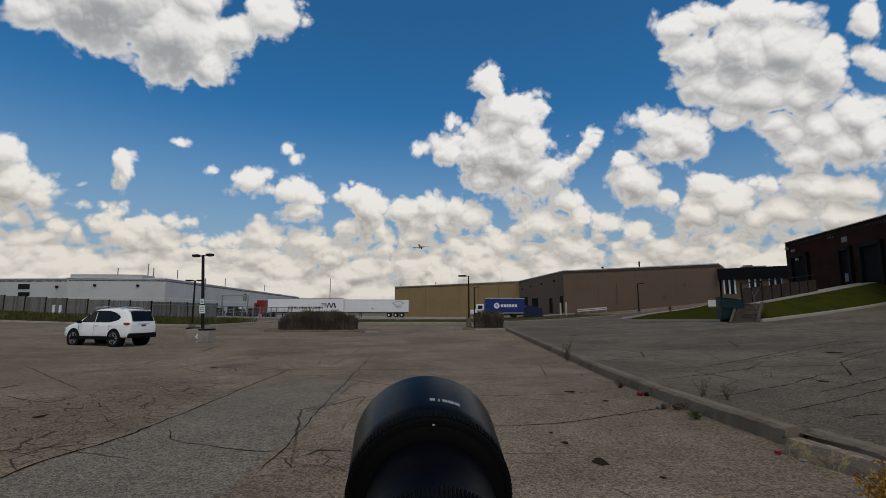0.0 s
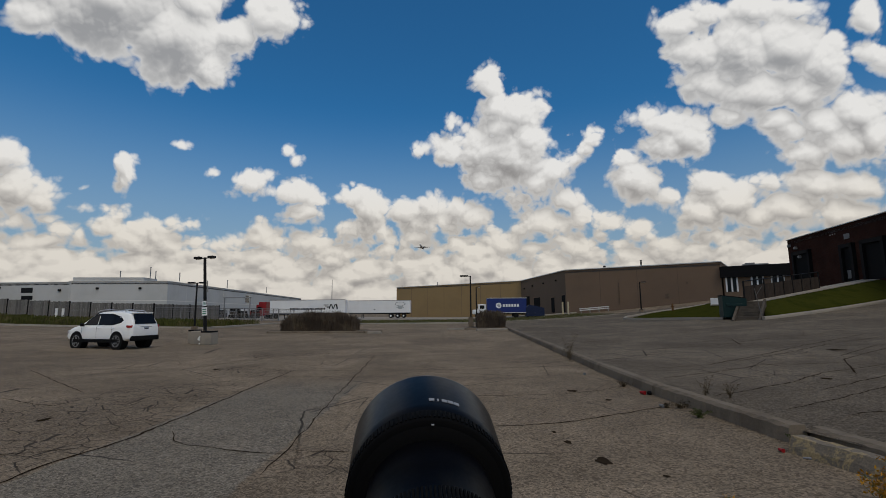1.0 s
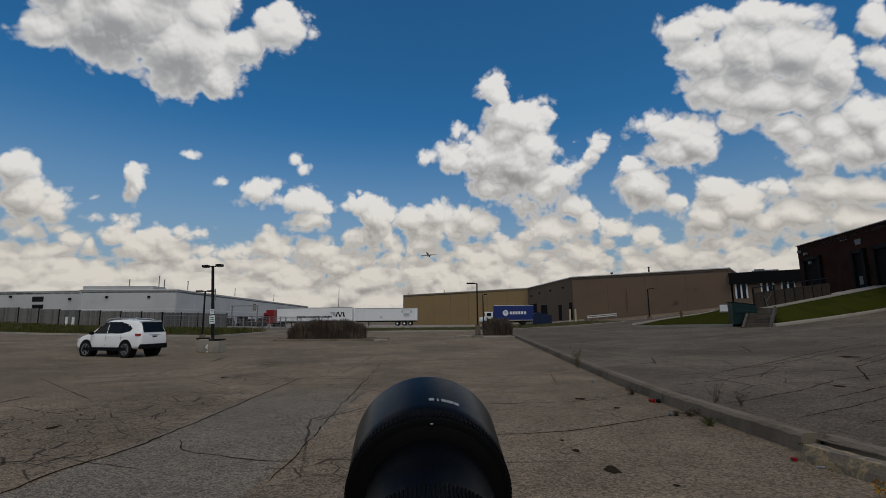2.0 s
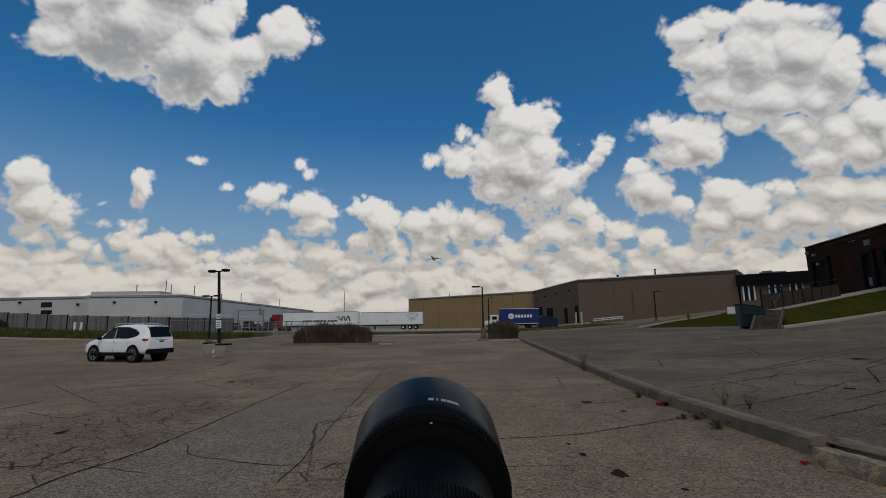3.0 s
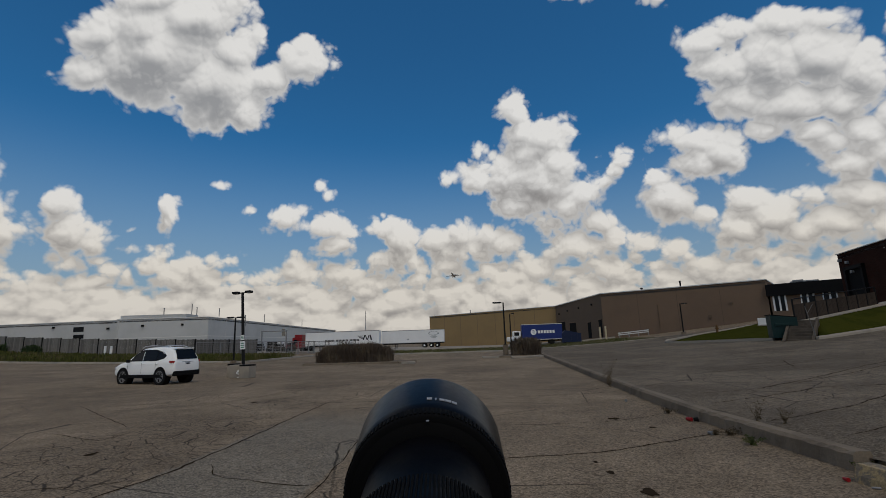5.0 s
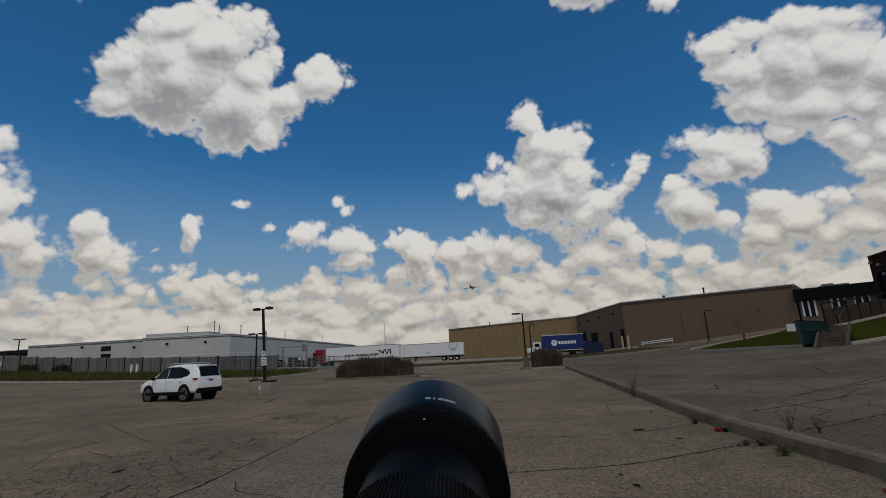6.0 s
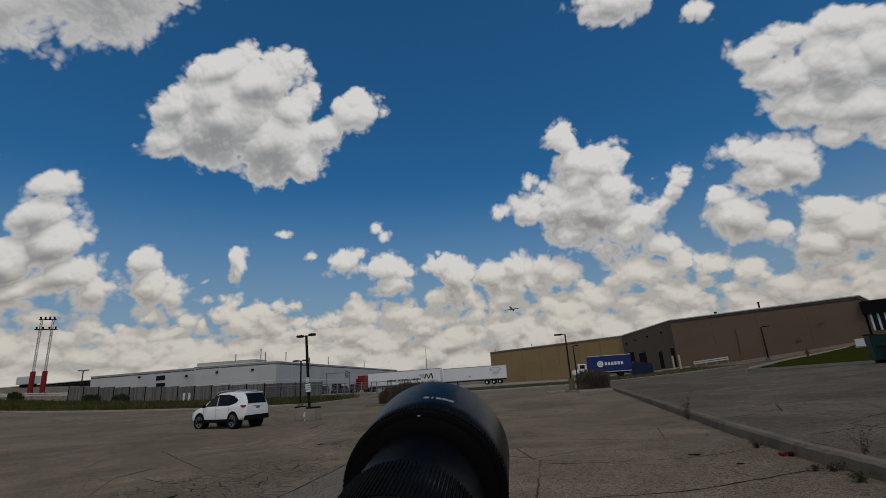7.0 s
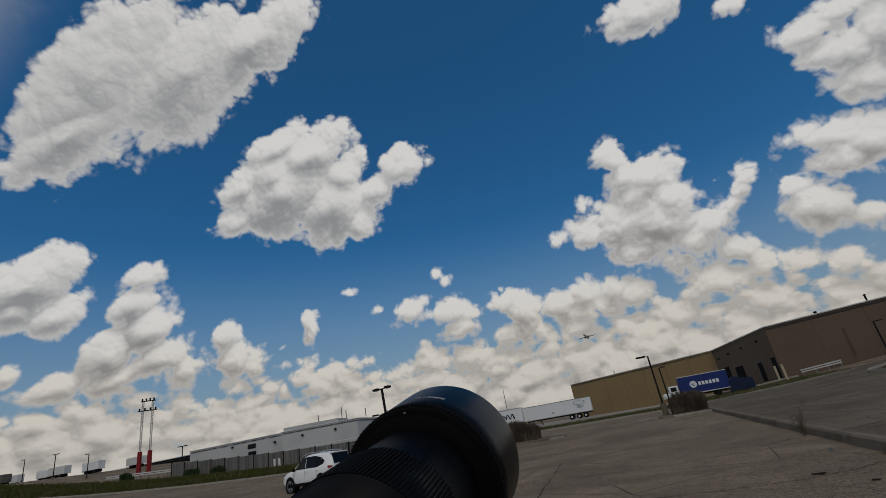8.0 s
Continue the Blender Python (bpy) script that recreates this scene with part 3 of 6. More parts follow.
CRACKS_UP = [
    ([(4.4, 9.75), (5.76, 10.35), (7.4, 11.2), (9.4, 11.0)], 0.02),
    ([(6.2, 11.5), (8.24, 12.85), (11.3, 15.1), (15.4, 17.6)], 0.026),
    ([(7.5, 11.7), (7.6, 10.6)], 0.016),
    ([(9.1, 17.8), (11.2, 18.7), (9.9, 16.0)], 0.024),
    ([(4.26, 7.7), (6.34, 8.8), (7.54, 9.7), (9.6, 10.5)], 0.018),
    ([(6.16, 7.95), (8.3, 9.1), (11.5, 11.6)], 0.02),
    ([(4.3, 13.2), (6.0, 14.4), (8.0, 14.5)], 0.02),
    ([(7.4, 12.1), (9.4, 13.3), (12.2, 15.2), (15.0, 16.3)], 0.022),
    ([(11.15, 25.0), (12.4, 22.5), (15.0, 23.0)], 0.03),
    ([(5.5, 20.0), (8.5, 21.5), (12.0, 20.6)], 0.026),
    ([(4.6, 6.6), (6.0, 7.3), (7.6, 8.2), (9.2, 8.9)], 0.014),
    ([(5.0, 6.2), (6.4, 6.5), (7.2, 7.3)], 0.012),
    ([(8.0, 9.4), (9.6, 11.6), (12.4, 13.4)], 0.02),
    ([(10.0, 12.2), (12.4, 13.9), (16.0, 15.6)], 0.02),
    ([(6.6, 16.0), (9.0, 16.4), (12.5, 18.2), (16.0, 19.0)], 0.022),
    ([(12.0, 24.0), (15.5, 26.6), (18.0, 27.0)], 0.03),
    ([(4.9, 11.3), (6.2, 11.5)], 0.018),
]
for i, (p, w) in enumerate(CRACKS):
    crack(p, w, False, i)
for i, (p, w) in enumerate(CRACKS_UP):
    crack(p, w * 1.05, True, 40 + i)


def oil_patch(x, y, r, up=False, seed=0):
    verts = [(x, y, height(x, y) + 0.006 + (0.13 if up else 0))]
    for i in range(28):
        a = 2 * math.pi * i / 28
        k = r * (0.8 + 0.5 * noise.noise((math.cos(a) * 1.5, math.sin(a) * 1.5, seed * 3.1)))
        px, py = x + math.cos(a) * k * 1.15, y + math.sin(a) * k * 1.5
        verts.append((px, py, height(px, py) + 0.005 + (0.13 if up else 0)))
    faces = [(0, i, i % 28 + 1) for i in range(1, 29)]
    return tagged(raw("ground_patch", verts, faces, CRACK), "dark tar patch in the asphalt", "patch", "patches in the lot", "structure")


for i, (x, y, r, up) in enumerate([(1.59, 4.95, 0.085, False), (1.4, 5.65, 0.05, False), (1.35, 6.1, 0.035, False), (2.0, 4.5, 0.03, False), (2.4, 9.1, 0.1, False), (2.75, 8.2, 0.06, False), (-5.8, 7.0, 0.08, False), (-6.2, 13.0, 0.1, False), (9.6, 9.6, 0.16, True), (7.1, 9.0, 0.1, True), (11.0, 13.5, 0.22, True), (12.6, 12.2, 0.2, True)]):
    oil_patch(x, y, r, up, i)


# ---- telephoto lens carried under the camera ----
def lens():
    ob = thing("telephoto_lens", pose(-0.010, 0.3489, 1.3801, 10.8, 0, 4.4), "black telephoto lens with a ribbed hood, pointing over the lot", "camera lens")
    SATIN = material("lens_black", (0.0026, 0.0027, 0.0038), 0.36, 0, 0.12, 12, 220, 0, None, (0.45, 0.65), 0.10)
    MATT = material("lens_grip_rubber", (0.0025, 0.0025, 0.0027), 0.85, 0, 0.12, 20, 300, 0, None, (0.45, 0.65), 0.08)
    z = -0.004
    hood = part("hood", lathe(B(), [(-0.002, 0.0550), (0.003, 0.0572), (0.009, 0.0577), (0.064, 0.0597), (0.0665, 0.0594), (0.068, 0.0583), (0.068, 0.0572), (0.064, 0.0565), (0.0, 0.053)], 96), SATIN, ob, "satin black hood", True)
    ring = part("grip_ring", lathe(B(), [(-0.0145, 0.051), (-0.0145, 0.0553), (-0.013, 0.0563), (0.0, 0.0568), (0.001, 0.0555)], 96), MATT, ob, "ribbed black ring", True)
    bm = B()
    for i in range(110):
        a = 2 * math.pi * i / 110
        m = Matrix.Rotation(a, 4, "Y") @ Matrix.Translation((0, -0.0065, 0.0566))
        bmesh.ops.create_cube(bm, size=1.0, matrix=m @ Matrix.Diagonal((0.0016, 0.0105, 0.0013, 1)))
    part("ribs", bm, MATT, ring)["kind"] = "stuff"
    barrel = part("barrel", lathe(B(), [(-0.002, 0.040), (-0.012, 0.0425), (-0.03, 0.043), (-0.072, 0.043), (-0.073, 0.0448), (-0.12, 0.0448), (-0.121, 0.043), (-0.24, 0.043), (-0.24, 0.0)], 96), SATIN, ob, "black barrel", True)
    bm = B()
    for i in range(120):
        a = 2 * math.pi * i / 120
        m = Matrix.Rotation(a, 4, "Y") @ Matrix.Translation((0, -0.0965, 0.0449))
        bmesh.ops.create_cube(bm, size=1.0, matrix=m @ Matrix.Diagonal((0.0013, 0.044, 0.0012, 1)))
    part("focus_grip", bm, MATT, barrel)["kind"] = "stuff"
    part("inner_mouth", lathe(B(), [(0.0, 0.0525), (-0.016, 0.0515), (-0.016, 0.040)], 64), MATT, ob, "", True)
    bm = B()
    for i, w in enumerate((0.0038, 0.0012, 0.0038, 0.0044, 0.0038)):
        a = radians(2.6 + i * 4.6)
        m = Matrix.Rotation(a, 4, "Y") @ Matrix.Translation((0, 0.0155, 0.0582))
        bmesh.ops.create_cube(bm, size=1.0, matrix=m @ Matrix.Diagonal((w, 0.0042, 0.0005, 1)))
    part("lettering", bm, material("grey_print", (0.27, 0.28, 0.30), 0.6), hood, "pale printed bars")
    bm = B()
    box(bm, (0, 0, 0), (0.0018, 0.0012, 0.0006))
    dot = part("index_mark", bm, material("grey_print", (0.42, 0.43, 0.45)), ring, "small white index mark")
    dot.matrix_basis = Matrix.Rotation(radians(2), 4, "Y") @ Matrix.Translation((0, -0.0168, 0.0535))
    for c in ob.children:
        c.location.z += z


lens()


# ---- white suv ----
def suv(m):
    ob = thing("car", m, "white compact suv with black lower cladding, parked on the asphalt", "car")
    # x forward, y left; stations: x, sill z, belt z, roof z, half width at belt, half width at roof
    st = [(-2.30, 0.62, 0.88, 0.92, 0.72, 0.66), (-2.24, 0.42, 0.98, 1.12, 0.82, 0.68), (-2.10, 0.36, 1.02, 1.36, 0.88, 0.64), (-1.92, 0.34, 1.04, 1.56, 0.905, 0.60), (-1.70, 0.33, 1.04, 1.63, 0.91, 0.60), (-1.0, 0.32, 1.02, 1.69, 0.92, 0.62),
          (-0.3, 0.32, 1.00, 1.71, 0.92, 0.63), (0.25, 0.32, 0.99, 1.67, 0.92, 0.62), (0.70, 0.32, 0.985, 1.42, 0.92, 0.68), (1.05, 0.32, 0.98, 1.16, 0.915, 0.74), (1.25, 0.32, 0.965, 1.06, 0.91, 0.76), (1.75, 0.33, 0.90, 0.99, 0.88, 0.70), (2.10, 0.36, 0.80, 0.90, 0.82, 0.62), (2.28, 0.42, 0.68, 0.76, 0.70, 0.55), (2.33, 0.52, 0.62, 0.66, 0.60, 0.5)]
    rings = []
    bm = B()
    for x, s, b, r, w, wr in st:
        half = [(0.0, s), (w * 0.9, s), (w * 0.985, s + 0.12), (w, s + (b - s) * 0.55), (w * 0.985, b - 0.05), (w * 0.95, b), ((w * 0.95 + wr * 1.06) / 2, (b + r) / 2), (wr * 1.06, r - 0.06 * min(1, r - b)), (wr * 0.9, r - 0.015), (0.0, r)]
        full = half + [(-y, z) for y, z in reversed(half[1:-1])]
        rings.append([bm.verts.new((x, y, z)) for y, z in full])
    n = len(rings[0])
    for p, q in zip(rings, rings[1:]):
        for i in range(n):
            j = (i + 1) % n
            bm.faces.new((p[i], p[j], q[j], q[i]))
    bm.faces.new(rings[0])
    bm.faces.new(rings[-1])
    body = part("body", bm, WHITE_CAR, ob, "glossy white body", True)
    mod = body.modifiers.new("round", "SUBSURF")
    mod.levels = mod.render_levels = 2

    def side_y(x, z):
        """Half width of the body at a place along it and a height."""
        for a, b in zip(st, st[1:]):
            if a[0] <= x <= b[0]:
                k = (x - a[0]) / (b[0] - a[0])
                s, be, r, w, wr = (a[i] + (b[i] - a[i]) * k for i in range(1, 6))
                f = min(1, max(0, (z - be) / max(r - be, 0.01)))
                return w * 0.955 + (wr * 1.03 - w * 0.955) * f
        return 0.8

    def pane(name, pts, mat, sgn, lift, label=""):
        bm = B()
        grid = []
        for x, z in pts:
            y = side_y(x, z) + lift - 0.05
            grid.append(bm.verts.new((x, sgn * y, z)))
        f = bm.faces.new(grid)
        bmesh.ops.triangulate(bm, faces=[f])
        ext = bmesh.ops.extrude_face_region(bm, geom=list(bm.faces))
        bmesh.ops.translate(bm, vec=(0, sgn * 0.05, 0), verts=[v for v in ext["geom"] if isinstance(v, bmesh.types.BMVert)])
        return part(name, bm, mat, ob, label)

    for s in (1, -1):
        pane("window_trim", [(1.03, 1.03), (0.64, 1.38), (0.30, 1.555), (0.0, 1.585), (-0.78, 1.575), (-1.06, 1.515), (-1.38, 1.445), (-1.62, 1.28), (-1.52, 1.165), (-1.02, 1.06)], DARK, s, 0.004, "black window surround")
        pane("side_window", [(0.98, 1.06), (0.62, 1.36), (0.30, 1.53), (0.05, 1.56), (0.02, 1.06)], GLASS, s, 0.012)
        pane("side_window", [(-0.03, 1.06), (0.0, 1.56), (-0.75, 1.55), (-0.98, 1.49), (-1.0, 1.09)], GLASS, s, 0.012)
        pane("quarter_window", [(-1.05, 1.10), (-1.03, 1.48), (-1.32, 1.42), (-1.55, 1.28), (-1.50, 1.20)], GLASS, s, 0.015)
        bm = B()
        box(bm, (0.02, s * 0.905, 0.37), (3.0, 0.07, 0.15), 0, 0.02)
        part("sill_cladding", bm, DARK, ob, "black plastic sill")
        for x in (-0.18, -1.08):
            bm = B()
            box(bm, (x, s * 0.925, 0.93), (0.2, 0.035, 0.035), 0, 0.01)
            part("door_handle", bm, WHITE_CAR, ob)
        for x, z0 in ((0.0, 0.5), (-1.02, 0.5), (1.02, 0.5)):
            bm = B()
            box(bm, (x, s * 0.914, 0.74), (0.008, 0.012, 0.5))
            part("door_seam", bm, SEAM, ob)
        bm = B()
        box(bm, (0.86, s * 1.02, 1.08), (0.12, 0.2, 0.14), 0, 0.04)
        part("wing_mirror", bm, DARK, ob, "dark wing mirror")
        bm = B()
        for a, b in (((-1.55, 1.66), (-1.35, 1.71)), ((-1.35, 1.71), (-0.3, 1.765)), ((-0.3, 1.765), (0.25, 1.73)), ((0.25, 1.73), (0.4, 1.66))):
            rod(bm, (a[0], s * 0.58, a[1]), (b[0], s * 0.58, b[1]), 0.018, None, 8)
        part("roof_rail", bm, ALLOY, ob, "silver roof rail")
        bm = B()
        for (x, y, z, sx, sy, sz) in ((-2.02, 0.86, 1.0, 0.30, 0.07, 0.11), (-2.17, 0.76, 0.99, 0.1, 0.16, 0.12)):
            box(bm, (x, s * y, z), (sx, sy, sz), -s * 0.25, 0.025)
        part("tail_light", bm, material("tail_lens", (0.34, 0.03, 0.03), 0.2), ob, "red tail light")
        bm = B()
        box(bm, (2.08, s * 0.72, 0.76), (0.34, 0.16, 0.14), -s * 0.5, 0.03)
        part("headlight", bm, material("lamp_lens", (0.6, 0.6, 0.62), 0.15), ob, "clear headlight")
        for x in (-1.36, 1.345):
            bm = B()
            rod(bm, (x, s * 0.55, 0.37), (x, s * 0.922, 0.37), 0.425, None, 36)
            part("wheel_arch", bm, DARK, ob, "black wheel arch")
            tyre = part("wheel", wheel_bm(x, s), RUBBER, ob, "black tyre", True)
            bm = B()
            rod(bm, (x, s * 0.88, 0.352), (x, s * 0.93, 0.352), 0.055, None, 12)
            for i in range(10):
                a = 2 * math.pi * i / 10 + (0.2 if i % 2 else 0)
                mm = Matrix.Translation((x, s * 0.915, 0.352)) @ Matrix.Rotation(a, 4, "Y") @ Matrix.Translation((0.02, 0, 0.14)) @ Matrix.Rotation(0.15, 4, "Y") @ Matrix.Diagonal((0.026, 0.02, 0.19, 1))
                bmesh.ops.create_cube(bm, size=1.0, matrix=mm)
            lip = lathe(B(), [(s * 0.905, 0.232), (s * 0.925, 0.236), (s * 0.925, 0.256), (s * 0.905, 0.258)], 28)
            bmesh.ops.translate(lip, vec=(x, 0, 0.352), verts=lip.verts)
            part("rim_lip", lip, RIM, tyre, "thin silver rim lip", True)
            part("rim", bm, RIM, tyre, "silver alloy spokes")
    # rear end
    bm = B()
    pts = [(-2.225, 0.64, 1.10), (-2.225, -0.64, 1.10), (-1.975, -0.54, 1.53), (-1.975, 0.54, 1.53)]
    off = Vector((0.025, 0, -0.01))
    f = bm.faces.new([bm.verts.new(Vector(p) + off) for p in pts])
    ext = bmesh.ops.extrude_face_region(bm, geom=[f])
    bmesh.ops.translate(bm, vec=(-0.07, 0, 0.03), verts=[v for v in ext["geom"] if isinstance(v, bmesh.types.BMVert)])
    part("rear_window", bm, GLASS, ob, "dark rear window")
    bm = B()
    box(bm, (-1.93, 0, 1.60), (0.26, 1.14, 0.045), 0, 0.015)
    part("roof_spoiler", bm, WHITE_CAR, ob)
    bm = B()
    box(bm, (-2.22, 0, 0.47), (0.2, 1.62, 0.22), 0, 0.05)
    part("rear_bumper", bm, DARK, ob, "black rear bumper")
    bm = B()
    box(bm, (-2.285, 0, 0.90), (0.02, 0.31, 0.16), 0, 0.004)
    plate = part("number_plate", bm, material("plate_blue_grey", (0.35, 0.38, 0.42), 0.5), ob, "pale number plate with plain bars")
    bm = B()
    box(bm, (-2.297, 0, 0.90), (0.006, 0.2, 0.05))
    part("plate_bar", bm, INK, plate)
    bm = B()
    box(bm, (-2.28, 0, 0.985), (0.03, 0.7, 0.035), 0, 0.01)
    part("chrome_strip", bm, ALLOY, ob, "chrome strip")
    bm = B()
    pts = [(1.02, 0.66, 1.17), (1.02, -0.66, 1.17), (0.36, -0.55, 1.60), (0.36, 0.55, 1.60)]
    f = bm.faces.new([bm.verts.new(Vector(p) + Vector((-0.01, 0, -0.02))) for p in pts])
    ext = bmesh.ops.extrude_face_region(bm, geom=[f])
    bmesh.ops.translate(bm, vec=(0.04, 0, 0.05), verts=[v for v in ext["geom"] if isinstance(v, bmesh.types.BMVert)])
    part("windscreen", bm, GLASS, ob, "dark windscreen")
    return ob


def wheel_bm(x, s, r=0.355, y0=0.70, y1=0.93, z=0.352):
    bm = B()
    prof = [(y0, r * 0.6), (y0, r * 0.94), (y0 + 0.03, r), (y1 - 0.03, r), (y1, r * 0.94), (y1 - 0.005, r * 0.74), (y1 - 0.04, r * 0.70), (y1 - 0.05, 0.01)]
    lathe(bm, [(s * y, q) for y, q in prof], 28)
    bmesh.ops.translate(bm, vec=(x, 0, z), verts=bm.verts)
    return bm


suv(pose(-15.0, 21.4, 0.02, 0, 0, 166.0) @ Matrix.Diagonal((0.81, 0.85, 0.96, 1)))


# ---- lamp posts ----
def lamp_post(name, x, y, h, label, heads=2, lean=0.0, base=0.7, arm=0.55, turn=0.0, r=0.075, low=None):
    z = height(x, y) if low is None else low
    ob = thing(name, pose(x, y, z, 0, lean, turn), label, "street lamp", "lamp posts of the lots")
    if base:
        bm = B()
        rod(bm, (0, 0, -0.3), (0, 0, base), r * 3.2, r * 3.0, 20)
        part("footing", bm, CONCRETE, ob, "round concrete footing")
    bm = B()
    rod(bm, (0, 0, base - 0.01), (0, 0, h), r, r * 0.8, 12)
    box(bm, (0, 0, base + 0.02), (r * 3.6, r * 3.6, 0.05), 0, 0.01)
    part("pole", bm, BLACK, ob, "black steel pole")
    for s in (-1, 1)[:heads]:
        bm = B()
        rod(bm, (0, 0, h - 0.04), (s * 0.25, 0, h - 0.02), 0.03, None, 8)
        box(bm, (s * (0.2 + arm / 2), 0, h), (arm, 0.33, 0.12), 0, 0.035)
        head = part("lamp_head", bm, BLACK, ob, "flat black lamp head")
        bm = B()
        box(bm, (s * (0.2 + arm / 2), 0, h - 0.065), (arm * 0.7, 0.24, 0.02), 0, 0.005)
        part("lamp_glass", bm, material("lamp_glass", (0.4, 0.4, 0.38), 0.3), head)
    return ob


p1 = lamp_post("street_lamp", -12.25, 24.3, 4.42, "black double-headed lamp post leaning over concrete blocks, with small signs", 2, -3.5, 0.5, 0.32, 0, 0.085)
for z, w, h in ((2.02, 0.2, 0.26), (1.62, 0.28, 0.42)):
    bm = B()
    box(bm, (0.02, -0.1, z), (w, 0.02, h), 0, 0.006)
    sg = part("sign", bm, PALEINK, p1, "small white sign with plain bars")
    bm = B()
    for k in range(3):
        box(bm, (0.02, -0.113, z + h * (0.25 - 0.25 * k)), (w * 0.7, 0.006, h * 0.1))
    part("sign_bars", bm, material("green_bar", (0.05, 0.2, 0.12), 0.6), sg)
bm = B()
rod(bm, (0.13, 0, 2.6), (0.13, 0, 3.2), 0.03, None, 8)
part("cable_box", bm, STEEL, p1)


def concrete_block(x, y, turn, s=(0.62, 0.62, 0.62), cap=False):
    ob = thing("concrete_block", pose(x, y, height(x, y), 0, 0, turn), "weathered square concrete block at the foot of the lamp post", "concrete block", "blocks round the lamp post")
    bm = B()
    box(bm, (0, 0, s[2] / 2), s, 0, 0.03)
    part("block", bm, PALE, ob)
    if cap:
        bm = B()
        box(bm, (0, 0, s[2] + 0.04), (s[0] * 0.98, s[1] * 0.98, 0.08), 0, 0.02)
        part("tray", bm, DARK, ob, "black tray on top")
    return ob


concrete_block(-12.42, 23.9, 4, (0.52, 0.6, 0.64))
concrete_block(-11.66, 23.5, -7, (0.56, 0.6, 0.58), True)
concrete_block(-13.0, 24.7, 14, (0.55, 0.55, 0.6), True)
bm = B()
for i in range(14):
    a = i / 13 * 7
    box(bm, (0.10 * math.sin(a) * (1 - i / 26), -0.02 * (i % 2), 0.04 + 0.028 * i), (0.16, 0.08, 0.04), a)
bag = tagged(part("rubbish_bag", bm, PALEINK, None), "crumpled white plastic bag against the concrete blocks", "litter")
bag.matrix_basis = pose(-12.0, 23.35, 0.0, 0, 0, 0)

lamp_post("street_lamp", -21.3, 40.3, 4.0, "black double-headed lamp post on the lot's edge", 2, 0, 0.3, 0.55, 0, 0.08)
lamp_post("street_lamp", 2.35, 43.0, 4.75, "black lamp post with one flat head on a concrete footing", 1, 0, 1.0, 0.75, 0, 0.075)
lamp_post("street_lamp", 4.4, 66.0, 4.9, "black lamp post with one head behind the island", 1, 0, 0.6, 0.4, 180, 0.09)
lamp_post("street_lamp", 25.7, 62.0, 4.0, "black lamp post beside the lawn", 1, 0, 0.4, 0.6, 180, 0.09)
lamp_post("street_lamp", -67.0, 60.0, 4.6, "dark lamp post beyond the verge", 2, 0, 0.3, 0.7, 0, 0.09)


# ---- planted islands ----
def reeds(name, x0, x1, y0, y1, h, count, label, seed, thin=0.008, mat=REED):
    rng = random.Random(seed)
    verts, faces = [], []
    for i in range(count):
        k = rng.random()
        x, y = x0 + (x1 - x0) * k, rng.uniform(y0, y1)
        edge = 0.5 + 0.5 * math.sqrt(max(0.0, 1 - abs(2 * k - 1) ** 3)) if x1 - x0 < 12 else 1.0
        b = height(x, y) + 0.1
        hh = h * edge * rng.uniform(0.5, 1.08) * (0.86 + 0.26 * noise.noise((x * 1.1, y * 0.9, seed)))
        a, l = rng.uniform(0, 6.28), rng.uniform(0.03, 0.38) * hh
        w = thin * rng.uniform(0.7, 1.6)
        dx, dy = math.cos(a), math.sin(a)
        base = len(verts)
        for f, ww in ((0, 1), (0.55, 0.9), (0.88, 1.5), (1.0, 0.3)):
            ox, oy = x + dx * l * f * f, y + dy * l * f * f
            verts += [(ox - dy * w * ww, oy + dx * w * ww, b + hh * f), (ox + dy * w * ww, oy - dx * w * ww, b + hh * f)]
        for q in range(3):
            o = base + 2 * q
            faces.append((o, o + 1, o + 3, o + 2))
    return tagged(raw(name, verts, faces, mat), label, "ornamental grass", "", "stuff")


def island(name, pts, label):
    ob = kerb_run(name, pts, label, 0.14, 0.2, 2.5)
    bm = slab(B(), pts[:-1], -0.1, 0.1)
    part("soil", bm, material("dry_soil", (0.12, 0.095, 0.07), 0.95, 0, 0.4, 2, 20, 0.02), ob, "dry soil bed")


island("kerb_island", [(-13.4, 36.0), (-6.0, 35.0), (-4.9, 36.4), (-6.4, 38.6), (-13.2, 39.4), (-14.0, 37.6), (-13.4, 36.0)], "kerbed planting island with dry soil")
reeds("ornamental_grass", -12.6, -6.9, 36.2, 38.4, 1.62, 9500, "dense clump of dry brown ornamental grass in the island", 3)
island("kerb_island", [(1.7, 39.8), (4.9, 39.3), (5.2, 42.6), (2.0, 43.4), (1.7, 39.8)], "small kerbed planting island at the kerb's end")
reeds("ornamental_grass", 2.75, 5.1, 40.0, 42.2, 1.62, 4200, "clump of dry brown ornamental grass in the small island", 5)
for x, y, w in ((-5.0, 33.6, 1.0), (3.7, 37.6, 2.6), (0.9, 39.6, 1.4)):
    bm = B()
    box(bm, (0, 0, 0.08), (w, 0.35, 0.16), 0, 0.03)
    tagged(part("wheel_stop", bm, PALE), "short broken concrete slab lying on the asphalt", "wheel stop", "wheel stops").matrix_basis = pose(x, y, 0, 0, 0, 6 * w)


